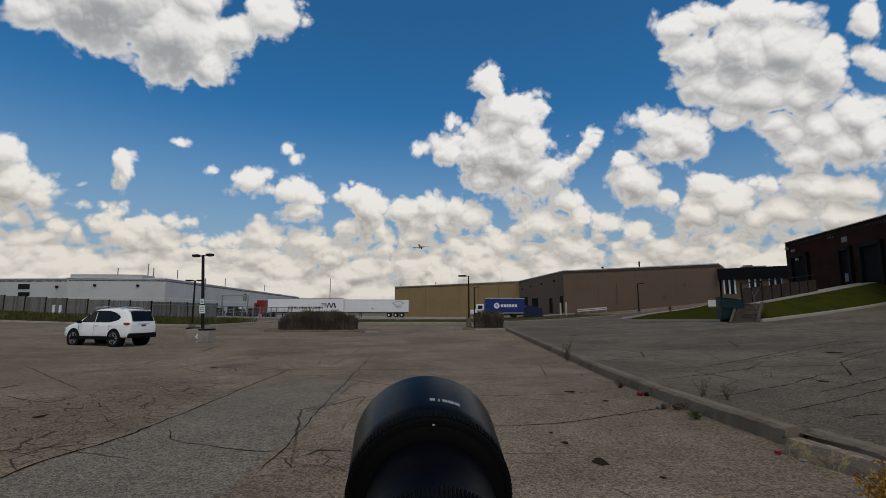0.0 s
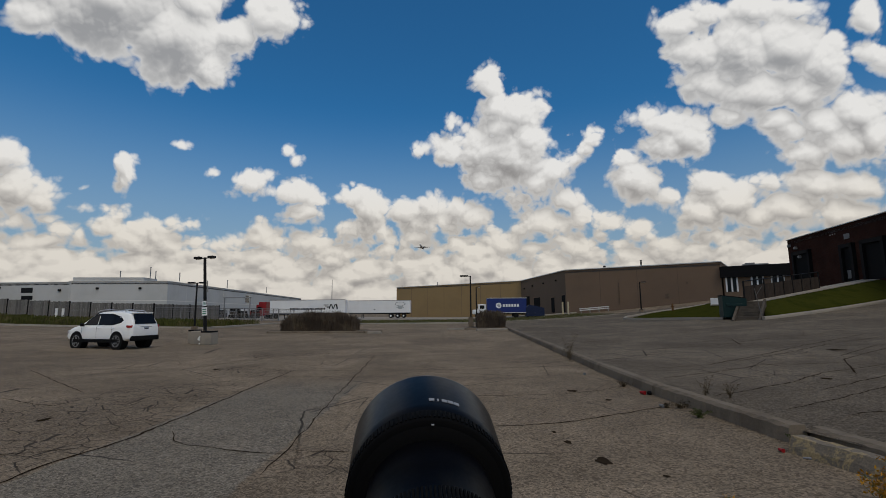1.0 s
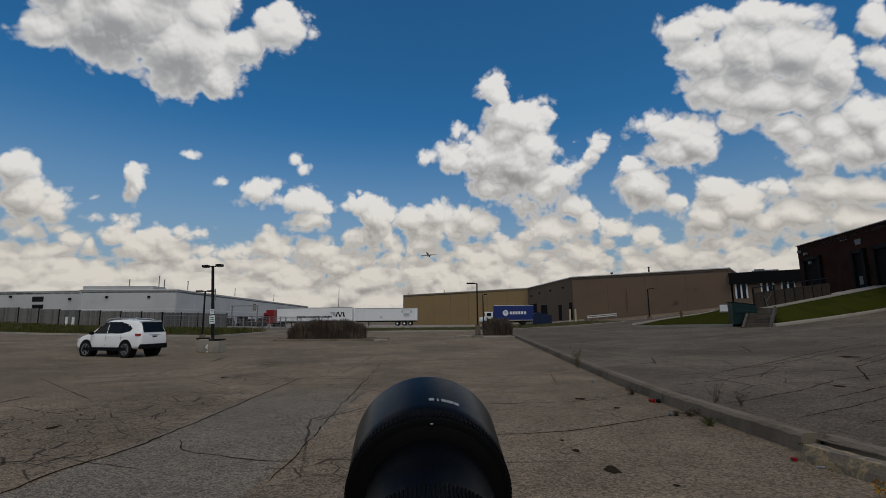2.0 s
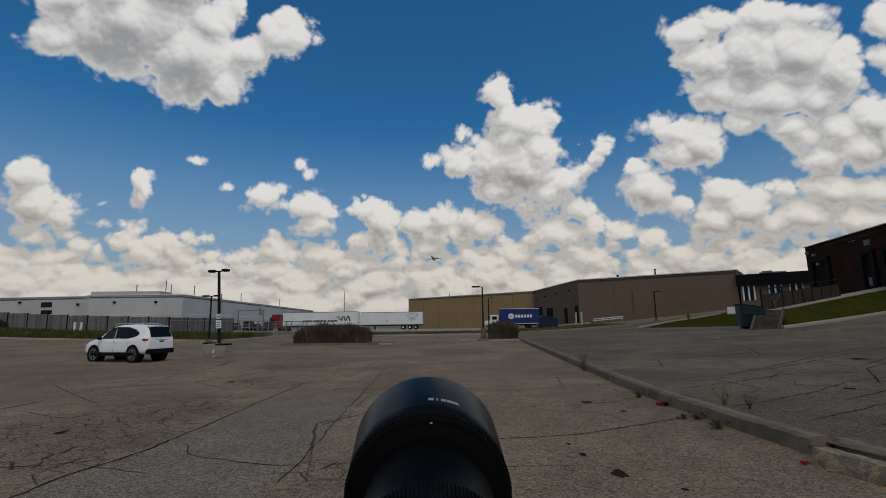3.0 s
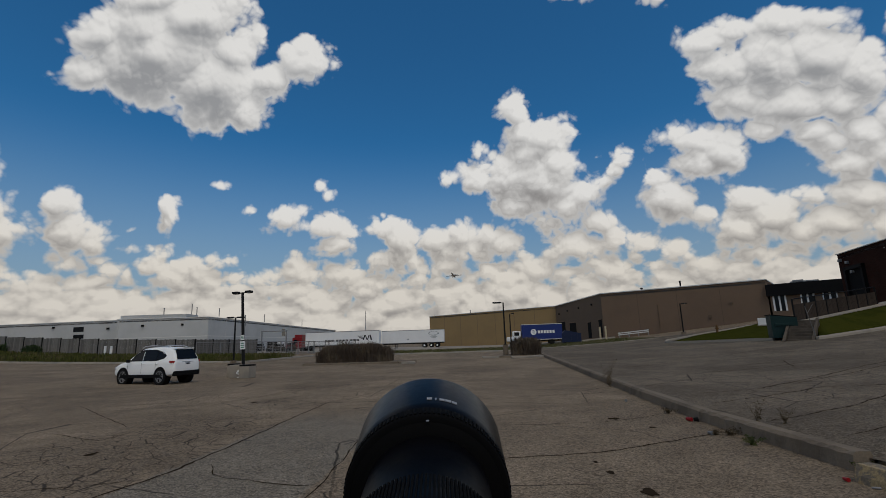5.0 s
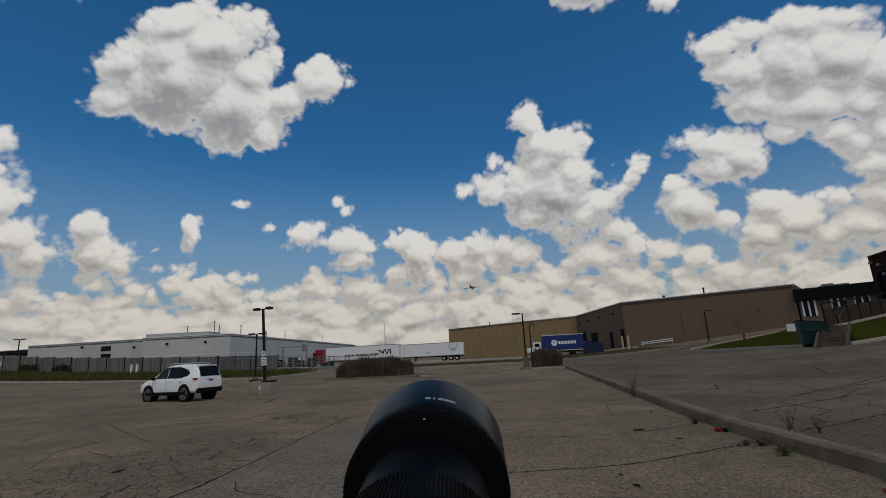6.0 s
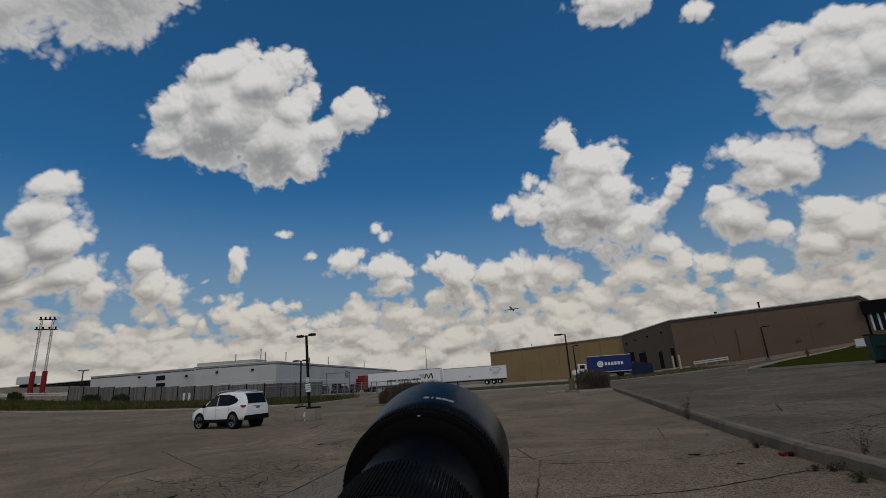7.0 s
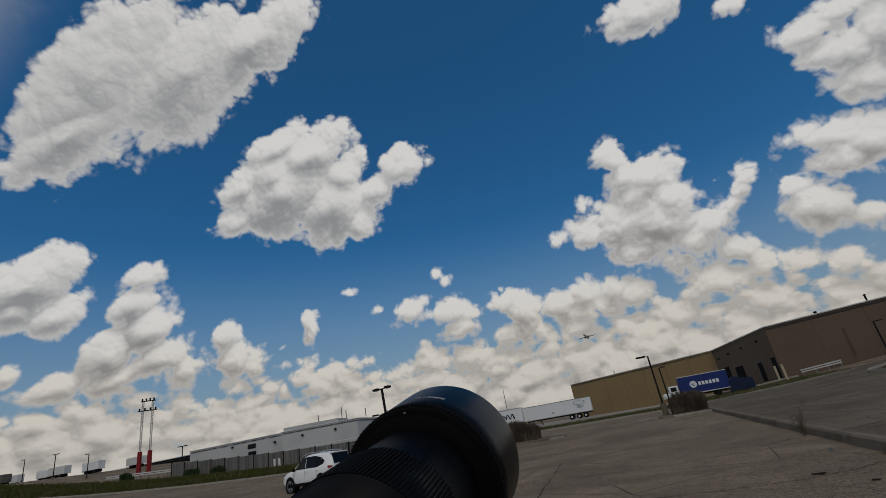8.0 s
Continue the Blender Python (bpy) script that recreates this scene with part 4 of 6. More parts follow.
# ---- trucks in the far yard ----
def trailer(m, label, marks, L=16.2):
    ob = thing("trailer", m, label, "truck trailer", "parked trailers")
    H = 2.95
    bm = B()
    box(bm, (L / 2, 0, 1.15 + H / 2), (L, 2.6, H), 0, 0.04)
    body = part("body", bm, WHITE, ob, "white ribbed box")
    bm = B()
    for i in range(33):
        box(bm, (0.25 + i * (L - 0.5) / 32, -1.308, 1.15 + H / 2), (0.03, 0.02, H - 0.3))
    part("wall_ribs", bm, WHITE, body)
    for z in (1.2, 1.12 + H):
        bm = B()
        box(bm, (L / 2, -1.31, z), (L, 0.04, 0.12))
        part("rail", bm, STEEL, body, "metal edge rail")
    bm = B()
    box(bm, (L / 2, 0, 1.02), (L * 0.98, 1.1, 0.22))
    part("chassis", bm, DARK, ob, "dark chassis")
    for x in (L - 1.6, L - 3.0, L - 4.6):
        for s in (-1, 1):
            bm = B()
            rod(bm, (x, s * 0.7, 0.52), (x, s * 1.25, 0.52), 0.52, None, 20)
            w = part("wheel", bm, RUBBER, ob)
            bm = B()
            rod(bm, (x, s * 1.2, 0.52), (x, s * 1.26, 0.52), 0.27, 0.2, 16)
            part("rim", bm, WHITE, w, "white hub")
    for x in (3.0, 3.4):
        bm = B()
        box(bm, (3.2, 0.9 if x < 3.2 else -0.9, 0.55), (0.14, 0.14, 1.1))
        part("landing_leg", bm, DARK, ob)
    for name, mat, boxes in marks:
        bm = B()
        for x, z, w, h, t in boxes:
            if name == "lettering":
                bar = B()
                box(bar, (x, -1.335, z), (w, 0.012, h))
                part("printed_bar", bar, mat, body)
                continue
            m2 = Matrix.Translation((x, -1.335, z)) @ Matrix.Rotation(t, 4, "Y") @ Matrix.Diagonal((w, 0.012, h, 1))
            bmesh.ops.create_cube(bm, size=1.0, matrix=m2)
        if bm.verts:
            part(name, bm, mat, body, "dark printed mark on the side")
        else:
            bm.free()
    return ob


word = []
x = 4.6
for n in (7, 9, 7):
    for i in range(n):
        word += [(x, 2.12, 0.23, 0.40, 0)]
        x += 0.31
    x += 0.3
emblem = [(12.35, 2.95, 1.1, 0.14, 0), (12.6, 2.7, 0.9, 0.14, 0), (12.8, 2.45, 0.6, 0.14, 0), (13.25, 2.6, 0.24, 1.1, 0.35), (13.75, 2.6, 0.22, 1.1, -0.35), (14.2, 2.6, 0.22, 1.1, 0.35), (14.75, 2.6, 0.3, 1.15, -0.25)]
trailer(pose(-38.5, 105.0, height(-30, 105) + 0.1, 0, 0, 0.0), "white box trailer with black bars and an angular mark", [("lettering", INK, word), ("emblem", INK, emblem)], 16.6)
oval = [(12.2 + 1.15 * math.cos(a), 3.25 + 0.42 * math.sin(a), 0.36, 0.07, 0.35 * math.sin(2 * a)) for a in (i * 0.4 for i in range(16))]
lines = [(12.2, 2.62, 1.2, 0.09, 0), (12.2, 2.42, 1.7, 0.09, 0), (12.2, 2.2, 1.0, 0.08, 0), (6.2, 2.0, 0.35, 0.3, 0)]
trailer(pose(-22.7, 112.0, height(-22, 112) + 0.1, 0, 0, 0.0), "white box trailer with a grey oval mark in the yard", [("emblem", material("grey_emblem", (0.22, 0.25, 0.25), 0.6), oval), ("lettering", material("grey_emblem", (0.22, 0.25, 0.25)), lines)], 14.6)


def cab(m, mat, label, cap=True):
    ob = thing("truck_cab", m, label, "truck", "parked trucks")
    bm = B()
    box(bm, (0, 0, 2.0), (2.2, 2.4, 2.4 if cap else 1.8), 0, 0.12)
    part("cab_body", bm, mat, ob)
    bm = B()
    box(bm, (-1.9, 0, 1.3), (1.8, 2.0, 1.2), 0, 0.2)
    part("bonnet", bm, mat if cap else WHITE, ob)
    if cap:
        bm = B()
        box(bm, (0.25, 0, 3.45), (1.7, 2.3, 0.75), 0, 0.15)
        part("wind_deflector", bm, mat, ob)
    for s in (-1, 1):
        bm = B()
        box(bm, (-0.35, s * 1.2, 2.35), (0.9, 0.03, 0.7), 0, 0.01)
        part("cab_window", bm, GLASS, ob)
        for x in (-2.0, 1.2, 2.5):
            bm = B()
            rod(bm, (x, s * 0.8, 0.5), (x, s * 1.22, 0.5), 0.5, None, 18)
            part("wheel", bm, RUBBER, ob)
    bm = B()
    box(bm, (1.6, 0, 0.85), (4.0, 0.9, 0.25))
    part("chassis", bm, DARK, ob)
    bm = B()
    box(bm, (-1.12, 0, 2.6), (0.05, 2.0, 0.7), 0, 0.01)
    part("windscreen", bm, GLASS, ob)
    return ob


cab(pose(-40.6, 105.4, height(-40, 105) - 0.1), RED, "dark red semi tractor hitched to the white trailer")
cab(pose(-45.5, 106.0, height(-45, 106) - 0.2) @ Matrix.Scale(0.85, 4), WHITE, "small white truck with a low cab in the yard", False)


def box_truck(m):
    ob = thing("box_truck", m, "blue box truck with a white cab, pale mark and bars", "truck")
    bm = B()
    box(bm, (3.6, 0, 2.2), (6.9, 2.5, 2.6), 0, 0.03)
    body = part("cargo_box", bm, BLUE, ob, "dark blue cargo box")
    for z in (0.93, 3.5):
        bm = B()
        box(bm, (3.6, -1.26, z), (6.95, 0.05, 0.1))
        part("edge_rail", bm, CAP, body, "silver edge rail")
    bm = B()
    rod(bm, (2.15, -1.255, 2.2), (2.15, -1.28, 2.2), 0.5, None, 28)
    disc = part("emblem", bm, PALEINK, body, "white round mark")
    bm = B()
    for k, (z, w) in enumerate(((2.42, 0.3), (2.22, 0.5), (2.02, 0.36))):
        box(bm, (2.15 + 0.06 * (k - 1), -1.283, z), (w, 0.012, 0.07))
    part("emblem_bars", bm, BLUE, disc)
    for i in range(6):
        bm = B()
        box(bm, (3.05 + i * 0.5, -1.27, 2.2), (0.36, 0.02, 0.5))
        part("printed_bar", bm, PALEINK, body, "white printed bar")
    bm = B()
    box(bm, (-0.75, 0, 1.6), (1.5, 2.1, 1.7), 0, 0.2)
    part("cab_body", bm, WHITE, ob, "white cab")
    bm = B()
    box(bm, (-1.9, 0, 1.1), (1.1, 1.9, 0.8), 0, 0.2)
    part("bonnet", bm, WHITE, ob)
    bm = B()
    box(bm, (-0.75, -1.06, 1.95), (0.8, 0.03, 0.6), 0, 0.01)
    part("cab_window", bm, GLASS, ob)
    bm = B()
    box(bm, (-1.5, 0, 2.0), (0.05, 1.8, 0.6), 0, 0.01)
    part("windscreen", bm, GLASS, ob)
    for x in (-1.5, 5.2):
        for s in (-1, 1):
            bm = B()
            rod(bm, (x, s * 0.75, 0.45), (x, s * 1.15, 0.45), 0.45, None, 18)
            part("wheel", bm, RUBBER, ob)
    bm = B()
    box(bm, (2.4, 0, 0.72), (8.2, 0.9, 0.22))
    part("chassis", bm, DARK, ob)
    return ob


box_truck(pose(7.35, 84.6, height(7, 84) + 0.25, 0, 0, -1.0))


def compactor(m):
    ob = thing("waste_container", m, "dark blue steel waste container with a sloping hood", "waste container")
    bm = B()
    slab(bm, [(-1.7, -1.0), (1.7, -1.0), (1.7, 1.0), (-1.7, 1.0)], 0.15, 1.7)
    part("body", bm, material("navy_steel", (0.012, 0.02, 0.055), 0.5, 0, 0.3, 1, 20), ob)
    bm = B()
    vs = [bm.verts.new(p) for p in ((-1.7, -1.0, 1.7), (1.7, -1.0, 1.7), (-1.0, -1.0, 2.3), (-1.7, 1.0, 1.7), (1.7, 1.0, 1.7), (-1.0, 1.0, 2.3))]
    for f in ((0, 1, 2), (3, 4, 5), (0, 1, 4, 3), (1, 2, 5, 4), (2, 0, 3, 5)):
        bm.faces.new([vs[i] for i in f])
    part("hood", bm, MATS["navy_steel"], ob)
    for x in (-1.1, 0.0, 1.1):
        bm = B()
        box(bm, (x, -1.03, 0.95), (0.1, 0.08, 1.4))
        part("stiffener", bm, MATS["navy_steel"], ob)
    bm = B()
    box(bm, (0, 0, 0.08), (3.2, 1.6, 0.16))
    part("skid", bm, DARK, ob)
    return ob


compactor(pose(15.9, 84.0, height(15.9, 84) - 0.02, 0, 0, -4) @ Matrix.Scale(0.95, 4))


# ---- buildings ----
def wall_box(parent, a, b, z0, z1, thick, mat, name="wall", label=""):
    """A wall between two plan points; its outer face runs on the line from a to b (seen from its right-hand side)."""
    (x0, y0), (x1, y1) = a, b
    d = math.hypot(x1 - x0, y1 - y0)
    bm = B()
    box(bm, (d / 2, thick / 2, (z0 + z1) / 2), (d, thick, z1 - z0))
    ob = part(name, bm, mat, parent, label)
    ob.matrix_basis = pose(x0, y0, 0, 0, 0, math.degrees(math.atan2(y1 - y0, x1 - x0)))
    return ob


def on_wall(wall, name, s, z, w, h, out, depth, mat, label="", bevel=0.0):
    """A panel, door or window on the outer face of a wall, s metres along it."""
    bm = B()
    box(bm, (s, -out + depth / 2, z + h / 2), (w, depth, h), 0, bevel)
    return part(name, bm, mat, wall, label)


def building(name, plan, z0, z1, mats, label, cap=0.28, capmat=CAP):
    ob = thing(name, Matrix(), label, "building")
    walls = []
    n = len(plan)
    for i in range(n):
        a, b = plan[i], plan[(i + 1) % n]
        m = mats[i % len(mats)]
        walls.append(wall_box(ob, a, b, z0, z1, 0.35, m))
        d = math.hypot(b[0] - a[0], b[1] - a[1])
        bm = B()
        box(bm, (d / 2, 0.12, z1 + cap / 2), (d + 0.1, 0.5, cap), 0, 0.02)
        c = part("coping", bm, capmat, walls[-1], "pale metal coping")
    bm = slab(B(), plan, z1 - 0.5, z1 - 0.25)
    part("roof", bm, ROOF, ob)
    return ob, walls


def stack(x, y, z, h, r, label, mat=BLACK):
    ob = thing("roof_vent", pose(x, y, z), label, "roof vent", "vents on the roofs")
    bm = B()
    rod(bm, (0, 0, -0.4), (0, 0, h), r, None, 12)
    part("pipe", bm, mat, ob)
    bm = B()
    rod(bm, (0, 0, h), (0, 0, h + r * 1.2), r * 1.7, r * 1.2, 12)
    part("cowl", bm, mat, ob)


# tan and brown warehouse
TOP = 8.75
# second wall faces away from the sun: its shade is painted as darker brown
bld, w = building("warehouse", [(-14.35, 140.0), (18.5, 114.0), (21.84, 85.0), (42.4, 72.0), (70.0, 110.0), (20.0, 170.0)], -0.6, TOP, [TAN, BROWN_SHADE_TRIM, BROWN, BROWN, BROWN, TAN], "long low warehouse with a tan wing and a brown wing", 0.16)
for i in range(1, 7):
    on_wall(w[0], "panel_joint", i * 6.0, 0.0, 0.09, TOP, 0.012, 0.03, BROWN)
for i in range(1, 4):
    on_wall(w[2], "panel_joint", i * 6.1, 0.0, 0.07, TOP, 0.012, 0.03, BROWN_SHADE_TRIM)
d1 = math.hypot(3.34, 29.0)
for s, ww, hh in ((3.6, 6.4, 3.9), (12.2, 4.2, 3.3), (22.2, 1.7, 2.9), (27.9, 1.5, 3.1)):
    door = on_wall(w[1], "door", s, 0.95 + 0.01 * s, ww, hh, 0.05, 0.12, FASCIA, "dark recessed door")
    on_wall(door, "door_frame", s, 0.95 + 0.01 * s + hh, ww + 0.3, 0.15, 0.09, 0.14, BROWN)
for s, z in ((3.0, 6.6), (9.5, 6.9), (17.0, 7.0), (24.5, 7.1)):
    on_wall(w[1], "wall_lamp", s, z, 0.35, 0.3, 0.25, 0.25, DARK, "dark wall lamp", 0.03)
for s, z, a, b in ((16.6, 3.6, 0.5, 0.5), (9.2, 2.6, 0.06, 3.6), (19.6, 5.6, 0.35, 0.3)):
    on_wall(w[2], "wall_box", s, z, a, b, 0.12, 0.14, BROWN_SHADE_TRIM, "small wall fitting")
stack(33.2, 79.0, TOP, 1.0, 0.12, "thin dark vent pipe with a cowl on the warehouse roof")
stack(28.0, 82.0, TOP, 0.35, 0.16, "short vent on the warehouse roof")
stack(-2.0, 131.0, TOP, 0.8, 0.1, "thin vent pipe on the tan roof", STEEL)

# link with a dark fascia
lk, lw = building("office_link", [(42.6, 71.8), (54.0, 64.0), (66.0, 70.0), (66.0, 90.0), (50.0, 88.0)], 1.0, 7.9, [BROWN], "low brown link building with a dark fascia and white-framed windows", 0.1, FASCIA)
on_wall(lw[0], "fascia", 6.8, 6.3, 14.4, 1.7, 0.55, 0.55, FASCIA, "dark overhanging fascia")
def tall_window(wall, s, z, w, h):
    f = on_wall(wall, "window", s, z, w, h, 0.03, 0.06, GLASS, "tall dark window with white mullions")
    for k in (-0.5, 0.0, 0.5):
        on_wall(f, "mullion", s + k * w, z, 0.22, h, 0.12, 0.14, WHITE, "white mullion")


for s in (1.05, 4.3, 6.75, 9.4):
    tall_window(lw[0], s, 4.15, 1.4, 2.15)
ob = thing("roof_unit", pose(46.2, 71.2, 7.85, 0, 0, -34), "grey roof-top air handling unit", "roof unit")
for x, w_, h in ((0.9, 3.3, 0.42), (0.2, 1.3, 0.6)):
    bm = B()
    box(bm, (x, 0, h / 2), (w_, 1.8, h), 0, 0.05)
    part("casing", bm, STEEL, ob)

# brick warehouse with loading doors
BT = 9.3
bk, bw = building("brick_warehouse", [(39.5, 53.6), (36.3, 38.0), (33.9, 26.0), (70.0, 22.0), (72.0, 52.0)], 1.0, BT, [BRICK], "low dark red brick warehouse with black loading doors", 0.09, CAP)
for wl, s, ww, z, hh in ((bw[0], 2.9, 3.1, 4.2, 3.2), (bw[0], 10.7, 1.6, 4.0, 3.1), (bw[0], 14.2, 2.6, 4.0, 3.1), (bw[1], 4.2, 2.4, 3.8, 3.1)):
    dr = on_wall(wl, "loading_door", s, z, ww, hh, 0.06, 0.1, FASCIA, "black loading door")
    for k in (-0.5, 0.5):
        on_wall(dr, "dock_seal", s + k * ww, z, 0.35, hh + 0.3, 0.3, 0.32, DARK, "black dock seal")
    on_wall(dr, "dock_hood", s, z + hh, ww + 0.35, 0.35, 0.3, 0.32, DARK)
on_wall(bw[0], "door_notice", 10.55, 4.25, 0.5, 0.75, 0.08, 0.03, material("faded_notice", (0.15, 0.155, 0.16), 0.7), "pale notice with plain bars")
on_wall(bw[0], "wall_plate", 10.7, 7.9, 0.8, 0.5, 0.05, 0.06, MATS["faded_notice"], "grey plate on the brick")
for s, z in ((0.6, 8.45), (1.9, 8.05), (2.6, 7.0)):
    on_wall(bw[0], "wall_lamp", s, z, 0.36, 0.3, 0.3, 0.3, SEAM, "round wall lamp", 0.06)
for s in (8.2, 8.6, 9.0):
    on_wall(bw[0], "bracket", s, 8.6, 0.16, 0.08, 0.04, 0.05, STEEL)


# ---- lawn, steps and ramp beside the brick warehouse ----
def lawn_height(x, y):
    k = smooth01(0, 1, ((x - 17.5) * 0.75 - (y - 33) * 0.35) / 9.0)
    return height(x, y) + 0.2 + 0.5 * k


def kerb_line(x):
    return 30.0 + 0.40 * max(0.0, x - 21.0)


def walk_z(x):
    return 2.03 + 0.13 * max(0.0, x - 22.0)


def inside(outline, x, y):
    c = False
    for (x0, y0), (x1, y1) in zip(outline, outline[1:] + outline[:1]):
        if (y0 > y) != (y1 > y) and x < (x1 - x0) * (y - y0) / (y1 - y0) + x0:
            c = not c
    return c


def turf(name, verts, faces, label):
    ob = raw(name, verts, faces, GRASS)
    for p in ob.data.polygons:
        p.use_smooth = True
    ob.modifiers.new("solid", "SOLIDIFY").thickness = 0.3
    return tagged(ob, label, "lawn", "", "structure")


verts, faces = [], []
for i in range(29):
    k = i / 28
    for j in range(9):
        f = j / 8
        x = 20.3 + 1.55 * f + (38.0 - 20.3 - 1.55 * f) * k
        y = kerb_line(x) + 0.1 + (2.3 + 1.0 * k) * f
        z0 = height(x, kerb_line(x)) + 0.3
        verts.append((x, y, z0 + (walk_z(x) - z0) * smooth01(-0.15, 1.1, f)))
for i in range(28):
    for j in range(8):
        o = i * 9 + j
        faces.append((o, o + 9, o + 10, o + 1))
turf("ground_lawn", verts, faces, "green mown grass bank below the brick warehouse")
# the far lawn beside the drive
outline = [(17.2, 44.5), (17.6, 41.0), (19.2, 36.0), (19.8, 33.2), (21.5, 33.8), (26.0, 38.0), (33.0, 50.0), (33.5, 60.0), (24.0, 54.0)]
verts, faces, seen = [], [], {}
for i in range(40):
    for j in range(56):
        if inside(outline, 16.0 + (i + 0.5) * 0.5, 32.5 + (j + 0.5) * 0.5):
            quad = []
            for di, dj in ((0, 0), (1, 0), (1, 1), (0, 1)):
                k = (i + di, j + dj)
                if k not in seen:
                    seen[k] = len(verts)
                    x, y = 16.0 + k[0] * 0.5, 32.5 + k[1] * 0.5
                    verts.append((x, y, lawn_height(x, y)))
                quad.append(seen[k])
            faces.append(quad)
turf("ground_lawn", verts, faces, "green mown lawn beside the drive")
verts, faces = [], []
for i in range(21):
    x = 21.9 + 16.1 * i / 20
    y = kerb_line(x) + 2.4 + 1.0 * (x - 20.3) / 17.7
    for dy, dz in ((0, -0.6), (0, 0.03), (2.2, 0.06), (2.2, -0.6)):
        verts.append((x, y + dy, walk_z(x) + dz))
for i in range(20):
    for j in range(3):
        o = i * 4 + j
        faces.append((o, o + 4, o + 5, o + 1))
tagged(raw("pavement_walk", verts, faces, PALE), "raised concrete walk behind the grass bank", "walkway", "", "structure")
kerb_run("kerb", [(19.9, 29.7)] + [(x, kerb_line(x)) for x in (21, 24, 27, 30, 34, 38)], "concrete kerb round the grass bank", 0.32, 0.2, 2.5, PALE)
kerb_run("kerb", [(19.4, 33.0), (19.0, 35.0), (17.2, 41.0), (16.8, 44.5), (18.5, 48.5), (24.0, 54.6), (33.5, 60.5)], "concrete kerb round the lawn", 0.3, 0.2, 2.5, PALE)


def stairs(m, n=8, w=1.25, rise=0.165, run=0.30):
    ob = thing("stairs", m, "outdoor concrete steps with side walls beside the grass bank", "stairs", "", "structure")
    for i in range(n):
        bm = B()
        box(bm, (0, run * (i + 0.5), (rise * (i + 1)) / 2 - 0.15), (w, run + 0.02, rise * (i + 1) + 0.3), 0, 0.012)
        part("step", bm, STEP, ob)
    for s in (-1, 1):
        bm = B()
        a = [(s * (w / 2 + 0.1), -0.2), (s * (w / 2 + 0.1), run * n)]
        vs = []
        for sx in (-0.07, 0.07):
            x = s * (w / 2 + 0.1) + sx
            vs.append([bm.verts.new(p) for p in ((x, -0.3, -0.3), (x, run * n, -0.3), (x, run * n, rise * n + 0.14), (x, -0.3, 0.12))])
        bm.faces.new(vs[0])
        bm.faces.new(vs[1])
        for i in range(4):
            j = (i + 1) % 4
            bm.faces.new((vs[0][i], vs[0][j], vs[1][j], vs[1][i]))
        part("side_wall", bm, STEP, ob, "sloping concrete side wall")
    bm = B()
    rod(bm, (w / 2 + 0.28, -0.1, 0.0), (w / 2 - 0.2, 0.9, 2.15), 0.02, None, 8)
    rod(bm, (w / 2 - 0.1, 0.7, 1.7), (w / 2, run * n, rise * n + 1.0), 0.014, None, 8)
    part("handrail", bm, material("dull_rail", (0.10, 0.095, 0.09), 0.6, 0.2), ob, "thin bent steel handrail")
    return ob


STAIR_Z = height(19.0, 30.0) + 0.05
stairs(pose(19.3, 30.4, STAIR_Z, 0, 0, -42))

# landing, and a board fence along the raised walk
walk_top = STAIR_Z + 1.3
bm = slab(B(), [(20.2, 32.5), (21.2, 31.75), (22.9, 33.3), (22.2, 35.2)], -0.2, walk_top)
tagged(part("pavement_landing", bm, PALE), "concrete landing at the head of the steps", "landing", "", "structure")
fence = thing("board_fence", Matrix(), "weathered grey board fence with black posts along the raised walk", "fence")
fa, fb = Vector((21.5, 33.9, walk_top)), Vector((30.2, 38.0, walk_z(30.2) - 0.15))
fd = (fb - fa)
fn = 9
for i in range(fn):
    p = fa + fd * (i / (fn - 1))
    bm = B()
    box(bm, (p.x, p.y, p.z + 0.75), (0.09, 0.09, 1.56), math.atan2(fd.y, fd.x), 0.01)
    part("post", bm, BLACK, fence, "black post")
rng = random.Random(4)
nb = 64
for i in range(nb):
    p = fa + fd * ((i + 0.5) / nb)
    bm = B()
    box(bm, (0, 0, 0.58), (fd.length / nb - 0.012, 0.025, 1.1 + rng.uniform(-0.02, 0.02)))
    b_ = part("board", bm, WOODGREY, fence)
    b_.matrix_basis = Matrix.Translation((p.x, p.y, p.z)) @ Matrix.Rotation(math.atan2(fd.y, fd.x), 4, "Z")
bm = B()
rod(bm, fa + Vector((0, 0, 1.5)), fb + Vector((0, 0, 1.5)), 0.035, None, 8)
part("rail", bm, BLACK, fence, "black top rail")


